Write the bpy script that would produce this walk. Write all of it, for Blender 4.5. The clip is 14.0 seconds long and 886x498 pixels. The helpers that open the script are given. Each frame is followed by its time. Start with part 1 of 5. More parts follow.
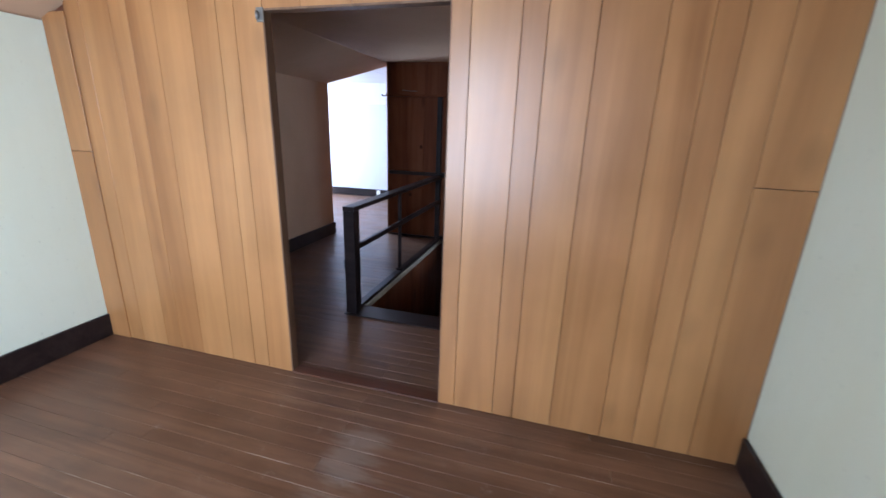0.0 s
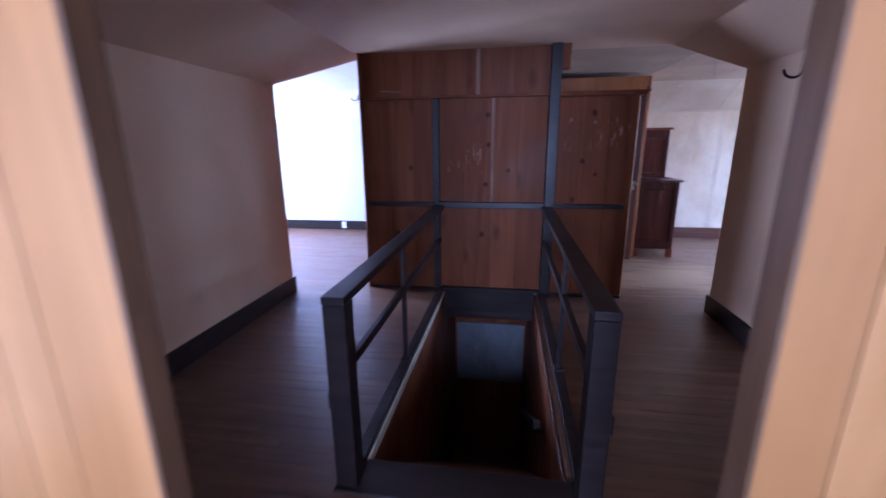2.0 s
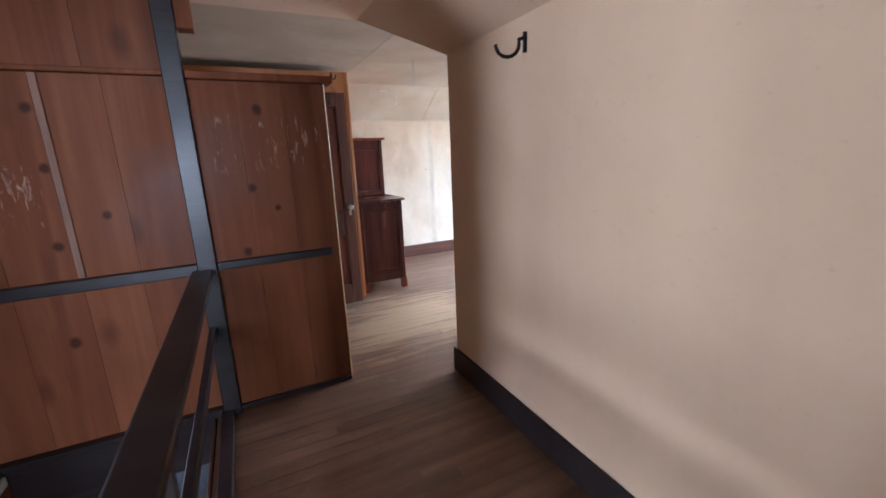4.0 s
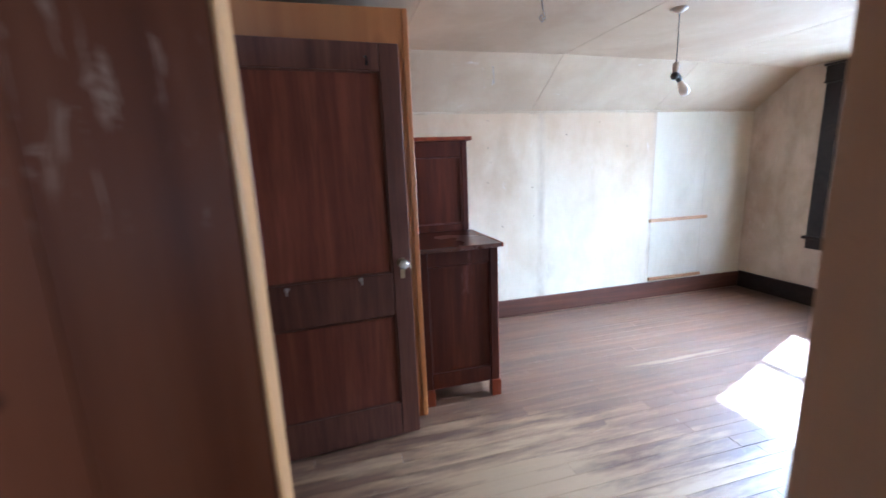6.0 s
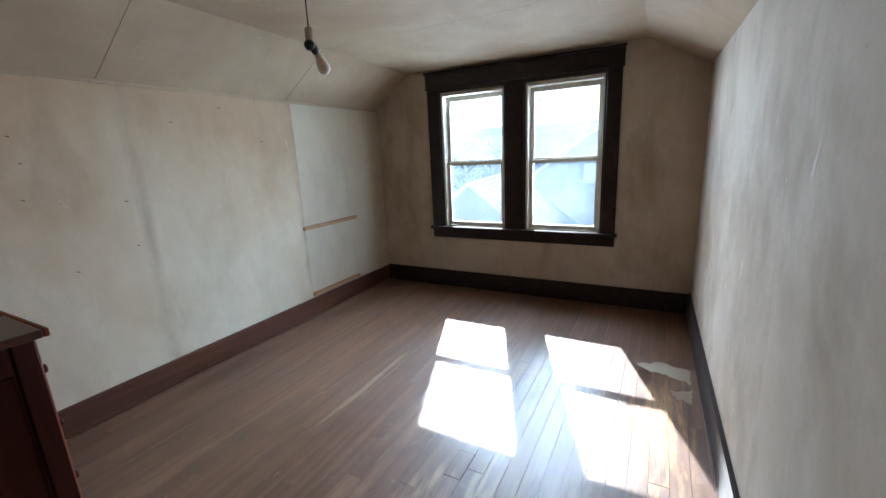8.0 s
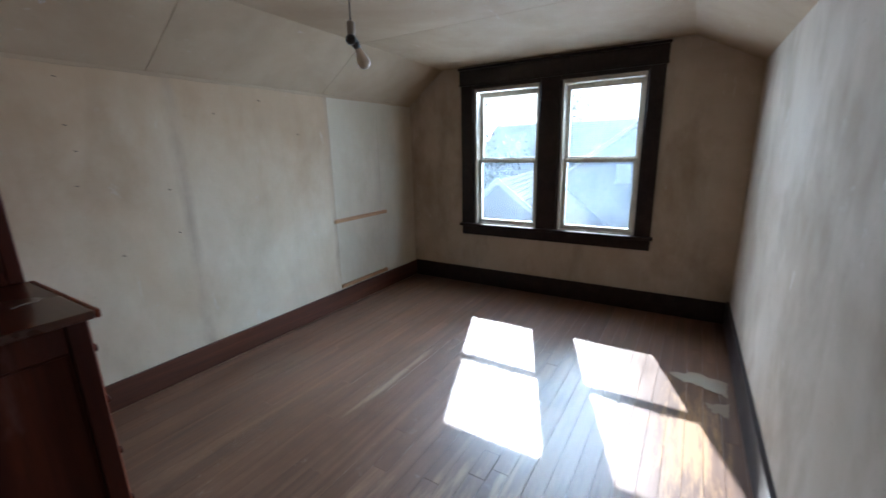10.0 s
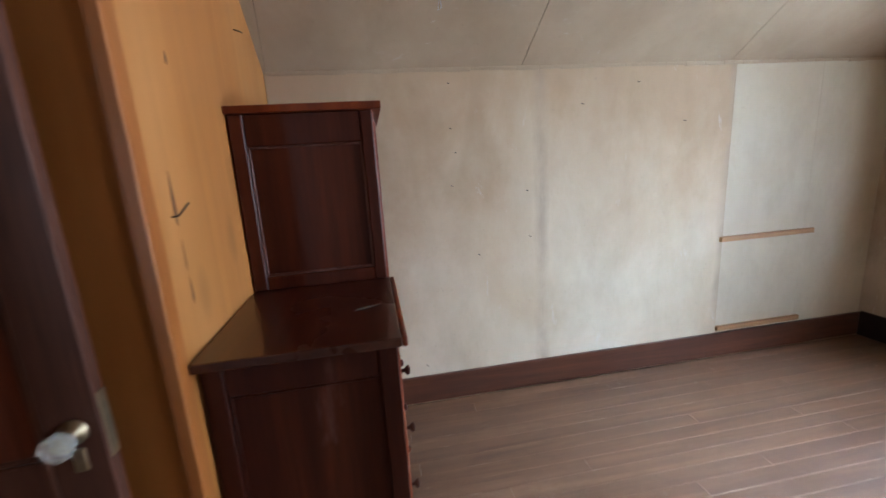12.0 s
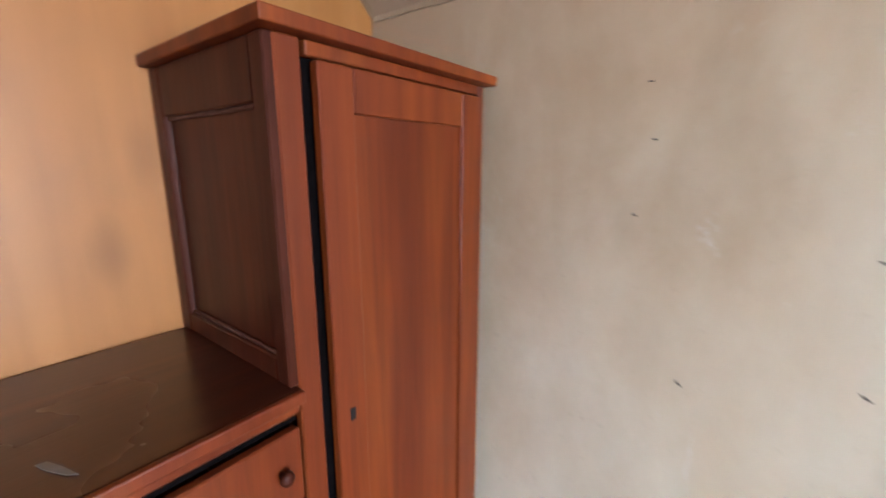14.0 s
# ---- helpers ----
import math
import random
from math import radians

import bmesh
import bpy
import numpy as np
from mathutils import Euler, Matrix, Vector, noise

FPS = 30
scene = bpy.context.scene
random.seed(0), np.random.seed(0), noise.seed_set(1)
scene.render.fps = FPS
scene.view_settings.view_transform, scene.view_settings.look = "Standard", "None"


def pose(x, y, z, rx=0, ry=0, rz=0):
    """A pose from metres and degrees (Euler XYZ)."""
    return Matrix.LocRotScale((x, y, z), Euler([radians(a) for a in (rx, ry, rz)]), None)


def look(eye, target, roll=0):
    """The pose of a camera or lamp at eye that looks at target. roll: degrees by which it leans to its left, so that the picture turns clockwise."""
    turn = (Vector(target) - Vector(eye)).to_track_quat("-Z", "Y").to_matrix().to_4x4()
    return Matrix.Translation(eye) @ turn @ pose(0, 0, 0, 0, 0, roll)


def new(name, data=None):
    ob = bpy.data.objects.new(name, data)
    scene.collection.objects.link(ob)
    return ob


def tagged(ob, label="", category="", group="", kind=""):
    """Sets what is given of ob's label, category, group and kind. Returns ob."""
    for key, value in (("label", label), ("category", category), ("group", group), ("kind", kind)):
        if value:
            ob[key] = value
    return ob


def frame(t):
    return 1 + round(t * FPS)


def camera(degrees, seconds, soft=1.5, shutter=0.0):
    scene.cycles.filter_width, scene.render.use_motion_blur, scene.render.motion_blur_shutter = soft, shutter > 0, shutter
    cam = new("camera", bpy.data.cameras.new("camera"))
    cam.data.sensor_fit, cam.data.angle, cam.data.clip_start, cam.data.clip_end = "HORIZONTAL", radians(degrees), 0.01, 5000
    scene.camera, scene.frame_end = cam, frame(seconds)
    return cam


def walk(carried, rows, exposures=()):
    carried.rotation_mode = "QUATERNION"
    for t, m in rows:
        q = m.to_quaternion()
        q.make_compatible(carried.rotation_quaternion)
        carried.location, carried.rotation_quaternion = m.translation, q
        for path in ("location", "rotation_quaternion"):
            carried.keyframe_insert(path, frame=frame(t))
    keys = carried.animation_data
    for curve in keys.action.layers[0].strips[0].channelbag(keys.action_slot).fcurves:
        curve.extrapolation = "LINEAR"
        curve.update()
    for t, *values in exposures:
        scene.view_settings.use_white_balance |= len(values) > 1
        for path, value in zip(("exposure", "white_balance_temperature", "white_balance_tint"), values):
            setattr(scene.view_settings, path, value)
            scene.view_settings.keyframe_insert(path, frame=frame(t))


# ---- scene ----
cam = camera(95.1, 14.0, shutter=0.4)
PATH = [
    (0, (1.456, -1.889, 1.492), (0.949, -0.04, 0.924), 1.9),
    (0.5, (1.233, -1.689, 1.481), (0.605, 0.131, 0.939), -0.4),
    (1, (1.027, -1.397, 1.473), (0.353, 0.421, 0.981), -0.5),
    (1.5, (0.802, -0.969, 1.495), (0.208, 0.879, 1.018), 0.0),
    (2, (0.598, -0.521, 1.459), (0.289, 1.392, 0.965), -0.5),
    (2.5, (0.542, -0.034, 1.441), (0.64, 1.91, 0.981), -2.0),
    (3, (0.621, 0.316, 1.444), (1.152, 2.193, 1.003), -2.8),
    (3.2, (0.665, 0.468, 1.45), (1.418, 2.265, 1.003), -2.7),
    (3.7, (1.01, 0.70, 1.453), (1.89, 2.36, 1.01), -2.5),
    (4.3, (1.36, 1.15, 1.452), (2.04, 2.92, 1.015), -2.2),
    (4.8, (1.59, 1.61, 1.462), (1.99, 3.50, 1.022), -2.1),
    (5.3, (1.723, 2.128, 1.477), (1.992, 4.06, 1.036), -2.2),
    (5.5, (1.76, 2.332, 1.493), (2.036, 4.263, 1.056), -2.3),
    (6, (1.833, 2.816, 1.462), (2.315, 4.717, 1.069), -2.4),
    (6.5, (2.016, 3.213, 1.457), (2.843, 4.983, 1.029), -2.7),
    (7, (2.207, 3.443, 1.448), (3.507, 4.895, 0.999), -2.0),
    (7.5, (2.326, 3.513, 1.452), (3.987, 4.532, 0.999), -2.2),
    (7.7, (2.346, 3.508, 1.444), (4.059, 4.434, 0.989), -2.8),
    (9.8, (2.358, 3.53, 1.453), (4.045, 4.489, 0.972), -1.1),
    (10, (2.344, 3.549, 1.448), (3.994, 4.575, 0.974), -1.4),
    (10.5, (2.311, 3.59, 1.442), (3.76, 4.889, 0.983), -2.1),
    (11, (2.276, 3.659, 1.461), (3.391, 5.257, 1.011), -2.7),
    (11.5, (2.452, 3.86, 1.41), (3.161, 5.681, 0.983), -3.7),
    (12, (2.714, 4.059, 1.441), (3.037, 5.988, 1.023), -3.6),
    (12.5, (2.976, 4.363, 1.435), (3.307, 6.289, 1.012), -2.0),
    (13, (3.264, 4.632, 1.429), (3.537, 6.562, 0.98), -0.8),
    (13.5, (3.407, 4.928, 1.426), (3.054, 6.837, 0.948), 0.5),
    (14, (3.399, 5.233, 1.435), (2.209, 6.785, 1.015), 0.1),
]
EXPOSURES = [(0, 2.55, 5250, 14), (1.0, 2.45, 5400, 23), (1.5, 2.5, 5650, 38), (2.0, 2.95, 4600, 31), (2.5, 3.3, 5300, 34), (3.0, 3.3, 5450, 28), (5.3, 4.05, 5150, 11), (6.0, 3.55, 4900, 11), (6.5, 3.17, 4900, 10), (7.0, 2.85, 5250, 10), (7.7, 2.2, 5500, 7), (9.8, 1.62, 5450, 8), (10.5, 1.62, 5400, 11), (11, 1.66, 5550, 11), (12, 2.56, 5800, 12), (13, 2.84, 5750, 13), (14, 2.98, 5950, 15)]
walk(cam, [(t, look(eye, target, roll)) for t, eye, target, roll in PATH], EXPOSURES)


# ---- light ----
world = bpy.data.worlds.new("sky_world")
scene.world = world
world.use_nodes = True
wn = world.node_tree.nodes
wl = world.node_tree.links
sky = wn.new("ShaderNodeTexSky")
sky.sky_type = "NISHITA"
sky.sun_disc = False
sky.sun_elevation = radians(38)
sky.sun_rotation = radians(69)
sky.air_density, sky.dust_density = 1.0, 2.0
wn["Background"].inputs["Strength"].default_value = 0.07
wl.new(sky.outputs[0], wn["Background"].inputs["Color"])

sun = new("sun", bpy.data.lights.new("sun", "SUN"))
sun.data.energy, sun.data.angle, sun.data.color = 4.2, radians(0.6), (1.0, 0.95, 0.87)
sun.matrix_world = look((12, 8, 9), (12 - 1.19, 8 - 0.449, 8))


def window_lamp(name, eye, target, sx, sz, watts, color):
    lamp = new(name, bpy.data.lights.new(name, "AREA"))
    lamp.data.shape, lamp.data.size, lamp.data.size_y = "RECTANGLE", sx, sz
    lamp.data.energy, lamp.data.color = watts, color
    lamp.matrix_world = look(eye, target)


DAY = (0.86, 0.94, 1.0)
window_lamp("sky_light_room_a", (0.15, -3.42, 1.4), (-0.6, 0.0, 0.9), 1.7, 1.4, 26, DAY)
bpy.data.lights["sky_light_room_a"].spread = radians(135)
window_lamp("sky_light_room_c", (-5.12, 4.85, 1.4), (0, 3.4, 1.45), 1.7, 1.4, 106, DAY)
window_lamp("sky_light_room_b", (6.45, 4.772, 1.38), (5.45, 4.73, 1.10), 1.7, 1.3, 28, DAY)
bpy.data.lights["sky_light_room_b"].spread = radians(150)
BLUE = (0.66, 0.84, 1.0)
for nm, eye, way, watts in (("sky_light_north", (6.54, 4.926, 1.38), (-1, 1, -0.5), 4.0), ("sky_light_north", (6.54, 4.03, 1.38), (-1, 1, -0.5), 4.0),
                            ("sky_light_south", (6.455, 5.533, 1.38), (-0.55, -1, -0.4), 2.7), ("sky_light_south", (6.455, 4.637, 1.38), (-0.55, -1, -0.4), 2.7)):
    window_lamp(nm, eye, [p + q for p, q in zip(eye, way)], 0.5, 1.3, watts, BLUE if nm.endswith("north") else DAY)
for data in bpy.data.lights:
    if data.name.startswith("sky_light_north"):
        data.spread = radians(105)
    if data.name.startswith("sky_light_south"):
        data.spread = radians(74)
window_lamp("sky_light_down", (6.55, 4.772, 1.75), (5.73, 4.772, 0.78), 1.7, 0.7, 22, BLUE)
bpy.data.lights["sky_light_down"].spread = radians(70)

# ---- materials ----


def nodes_of(name):
    m = bpy.data.materials.new(name)
    m.use_nodes = True
    return m, m.node_tree.nodes, m.node_tree.links, m.node_tree.nodes["Principled BSDF"]


def math_node(n, l, op, a, b=None):
    k = n.new("ShaderNodeMath")
    k.operation = op
    for i, v in enumerate((a, b)):
        if v is None:
            continue
        if isinstance(v, (int, float)):
            k.inputs[i].default_value = v
        else:
            l.new(v, k.inputs[i])
    return k.outputs[0]


def place_vec(n, l, scale, spread=0.0):
    """World position, moved by each piece's own random number and scaled."""
    g = n.new("ShaderNodeNewGeometry")
    v = g.outputs["Position"]
    if spread:
        o = n.new("ShaderNodeObjectInfo")
        r = math_node(n, l, "ADD", o.outputs["Random"], g.outputs["Random Per Island"])
        r = math_node(n, l, "MULTIPLY", r, spread)
        a = n.new("ShaderNodeVectorMath")
        l.new(v, a.inputs[0])
        l.new(r, a.inputs[1])
        v = a.outputs[0]
    s = n.new("ShaderNodeVectorMath")
    s.operation = "MULTIPLY"
    l.new(v, s.inputs[0])
    s.inputs[1].default_value = scale
    return s.outputs[0]


def noise_of(n, l, vec, scale, detail=4.0, rough=0.55, distort=0.0):
    k = n.new("ShaderNodeTexNoise")
    k.inputs["Scale"].default_value, k.inputs["Detail"].default_value = scale, detail
    k.inputs["Roughness"].default_value, k.inputs["Distortion"].default_value = rough, distort
    l.new(vec, k.inputs["Vector"])
    return k.outputs["Fac"]


def ramp(n, l, fac, stops):
    k = n.new("ShaderNodeValToRGB")
    e = k.color_ramp.elements
    while len(e) < len(stops):
        e.new(0.5)
    for i, (p, c) in enumerate(stops):
        e[i].position, e[i].color = p, (*c, 1.0) if len(c) == 3 else c
    l.new(fac, k.inputs[0])
    return k.outputs[0]


def grey(v):
    return (v, v, v)


def blend(n, l, fac, a, b, how="MIX"):
    k = n.new("ShaderNodeMix")
    k.data_type, k.blend_type = "RGBA", how
    for sock, v in ((k.inputs[0], fac), (k.inputs[6], a), (k.inputs[7], b)):
        if isinstance(v, (int, float)):
            sock.default_value = v
        elif isinstance(v, tuple):
            sock.default_value = (*v, 1.0)
        else:
            l.new(v, sock)
    return k.outputs[2]


def bump_of(n, l, height, bsdf, strength, dist=0.002):
    b = n.new("ShaderNodeBump")
    b.inputs["Strength"].default_value, b.inputs["Distance"].default_value = strength, dist
    l.new(height, b.inputs["Height"])
    l.new(b.outputs[0], bsdf.inputs["Normal"])


def wood(name, dark, mid, light, along="z", rough=0.45, coat=0.0, knots=0.0, vary=0.35, worn=None, worn_at=(0.55, 0.75), fine=1.0, bump=0.25, lines=0.62, joints=None, spec=0.5, knots_at=(), drips=(), bare=()):
    """Grain drawn out along one axis, tone varying from piece to piece, knots, worn patches."""
    m, n, l, p = nodes_of(name)
    sc = {"x": (0.06, 1, 1), "y": (1, 0.06, 1), "z": (1, 1, 0.06)}[along]
    v = place_vec(n, l, sc, 37.0)
    broad = noise_of(n, l, v, 9.0 * fine, 3.0, 0.6, 1.2)
    grain = noise_of(n, l, v, 70.0 * fine, 3.0, 0.6, 0.4)
    col = ramp(n, l, broad, [(0.28, dark), (0.5, mid), (0.72, light)])
    g = ramp(n, l, grain, [(0.3, grey(lines)), (0.62, grey(1.0))])
    col = blend(n, l, 0.75, col, g, "MULTIPLY")
    o = n.new("ShaderNodeObjectInfo")
    geo = n.new("ShaderNodeNewGeometry")
    r = math_node(n, l, "FRACT", math_node(n, l, "ADD", o.outputs["Random"], geo.outputs["Random Per Island"]))
    tone = ramp(n, l, r, [(0.0, grey(1.0 - vary)), (1.0, grey(1.0))])
    col = blend(n, l, 1.0, col, tone, "MULTIPLY")
    if knots:
        kv = place_vec(n, l, {"x": (0.5, 1, 1), "y": (1, 0.5, 1), "z": (1, 1, 0.5)}[along], 11.0)
        vor = n.new("ShaderNodeTexVoronoi")
        vor.inputs["Scale"].default_value = 3.4
        l.new(kv, vor.inputs["Vector"])
        k = ramp(n, l, vor.outputs["Distance"], [(0.07, grey(1.0)), (0.10, grey(0.75)), (0.19, grey(0.0))])
        col = blend(n, l, math_node(n, l, "MULTIPLY", k, knots), col, tuple(c * 0.3 for c in dark))
    if knots_at or drips:
        sep = n.new("ShaderNodeSeparateXYZ")
        l.new(place_vec(n, l, (1, 1, 1)), sep.inputs[0])
        wob = math_node(n, l, "MULTIPLY", math_node(n, l, "SUBTRACT", noise_of(n, l, place_vec(n, l, (1, 1, 1)), 22.0, 3.0), 0.5), 0.5)
    for kx, kz, kr in knots_at:
        dx = math_node(n, l, "DIVIDE", math_node(n, l, "SUBTRACT", sep.outputs[0], kx), kr)
        dz = math_node(n, l, "DIVIDE", math_node(n, l, "SUBTRACT", sep.outputs[2], kz), kr * 1.15)
        d = math_node(n, l, "SQRT", math_node(n, l, "ADD", math_node(n, l, "MULTIPLY", dx, dx), math_node(n, l, "MULTIPLY", dz, dz)))
        d = math_node(n, l, "ADD", d, wob)
        col = blend(n, l, ramp(n, l, d, [(0.45, grey(0.85)), (0.62, grey(0.55)), (0.95, grey(0.0))]), col, tuple(c * 0.28 for c in dark))
    stain = noise_of(n, l, place_vec(n, l, (1, 1, 1)), 1.7, 4.0)
    s = ramp(n, l, stain, [(0.3, grey(0.72)), (0.65, grey(1.0))])
    col = blend(n, l, 0.7, col, s, "MULTIPLY")
    rr = ramp(n, l, stain, [(0.3, grey(rough * 0.8)), (0.7, grey(min(1.0, rough * 1.25)))])
    if joints:
        g2 = n.new("ShaderNodeNewGeometry")
        sep = n.new("ShaderNodeSeparateXYZ")
        l.new(g2.outputs["Position"], sep.inputs[0])
        blotch = noise_of(n, l, place_vec(n, l, (0.6, 1, 1)), 4.5, 7.0, 0.66, 0.3)
        col = blend(n, l, 0.8, col, ramp(n, l, blotch, [(0.32, (0.56, 0.52, 0.48)), (0.52, grey(0.92)), (0.70, (1.08, 1.08, 1.06))]), "MULTIPLY")
        rr = blend(n, l, 0.6, rr, ramp(n, l, blotch, [(0.35, grey(rough * 0.7)), (0.7, grey(rough * 1.5))]))
        thin = noise_of(n, l, place_vec(n, l, (0.9, 5.0, 1)), 6.0, 5.0, 0.8, 2.2)
        line = math_node(n, l, "LESS_THAN", math_node(n, l, "ABSOLUTE", math_node(n, l, "SUBTRACT", thin, 0.5)), 0.0035)
        spot = noise_of(n, l, place_vec(n, l, (1, 1, 1)), 2.3, 3.0)
        col = blend(n, l, math_node(n, l, "MULTIPLY", line, ramp(n, l, spot, [(0.54, grey(0.0)), (0.66, grey(0.45))])), col, (0.40, 0.34, 0.28))
        fr = math_node(n, l, "FRACT", math_node(n, l, "DIVIDE", math_node(n, l, "ADD", sep.outputs[1], 20.0 - joints[0]), joints[1]))
        edge = math_node(n, l, "GREATER_THAN", math_node(n, l, "ABSOLUTE", math_node(n, l, "SUBTRACT", fr, 0.5)), 0.486)
        jn = noise_of(n, l, place_vec(n, l, (0.5, 2.0, 1)), 3.1, 4.0, 0.6)
        jm = math_node(n, l, "MULTIPLY", edge, ramp(n, l, jn, [(0.57, grey(0.0)), (0.63, grey(0.75))]))
        col = blend(n, l, jm, col, (0.42, 0.36, 0.30))
        sc2 = noise_of(n, l, place_vec(n, l, (1, 1, 1)), 9.0, 8.0, 0.75)
        big = noise_of(n, l, place_vec(n, l, (1, 1, 1)), 0.9, 2.0)
        scuff = math_node(n, l, "MULTIPLY", ramp(n, l, sc2, [(0.60, grey(0.0)), (0.72, grey(0.6))]), ramp(n, l, big, [(0.5, grey(0.0)), (0.62, grey(1.0))]))
        col = blend(n, l, scuff, col, (0.34, 0.29, 0.25))
    if worn:
        wv = place_vec(n, l, {"x": (0.25, 1, 1), "y": (1, 0.25, 1), "z": (1, 1, 0.25)}[along])
        wf = noise_of(n, l, wv, 2.2, 7.0, 0.68)
        w = ramp(n, l, wf, [(worn_at[0], grey(0.0)), (worn_at[1], grey(1.0))])
        col = blend(n, l, w, col, worn)
        rr = blend(n, l, w, rr, grey(min(0.9, rough * 1.6)))
    for kx, ky, rx, ry, most, tone in bare:
        sep = n.new("ShaderNodeSeparateXYZ")
        l.new(place_vec(n, l, (1, 1, 1)), sep.inputs[0])
        dx = math_node(n, l, "DIVIDE", math_node(n, l, "SUBTRACT", sep.outputs[0], kx), rx)
        dy = math_node(n, l, "DIVIDE", math_node(n, l, "SUBTRACT", sep.outputs[1], ky), ry)
        d = math_node(n, l, "SQRT", math_node(n, l, "ADD", math_node(n, l, "MULTIPLY", dx, dx), math_node(n, l, "MULTIPLY", dy, dy)))
        streak = noise_of(n, l, place_vec(n, l, (0.35, 2.2, 1), 5.0), 4.0 if rx > 0.5 else 9.0, 6.0, 0.68)
        d = math_node(n, l, "ADD", d, math_node(n, l, "MULTIPLY", math_node(n, l, "SUBTRACT", streak, 0.5), 3.2))
        f = ramp(n, l, d, [(0.35, grey(most)), (0.95, grey(0.0))])
        col = blend(n, l, f, col, tone)
        rr = blend(n, l, f, rr, grey(0.6))
    for kx, kz, rx, rz in drips:
        dx = math_node(n, l, "ABSOLUTE", math_node(n, l, "DIVIDE", math_node(n, l, "SUBTRACT", sep.outputs[0], kx), rx))
        dz = math_node(n, l, "ABSOLUTE", math_node(n, l, "DIVIDE", math_node(n, l, "SUBTRACT", sep.outputs[2], kz), rz))
        inside = ramp(n, l, math_node(n, l, "ADD", math_node(n, l, "MAXIMUM", dx, dz), math_node(n, l, "MULTIPLY", wob, 0.8)), [(0.6, grey(1.0)), (1.0, grey(0.0))])
        run = noise_of(n, l, place_vec(n, l, (1, 1, 0.22)), 34.0, 4.0, 0.6, 1.0)
        col = blend(n, l, math_node(n, l, "MULTIPLY", inside, ramp(n, l, run, [(0.57, grey(0.0)), (0.68, grey(0.5))])), col, (0.46, 0.33, 0.24))
    l.new(col, p.inputs["Base Color"])
    l.new(rr, p.inputs["Roughness"])
    p.inputs["Specular IOR Level"].default_value = spec
    p.inputs["Coat Weight"].default_value = coat
    p.inputs["Coat Roughness"].default_value = 0.28
    bump_of(n, l, grain, p, bump)
    return m


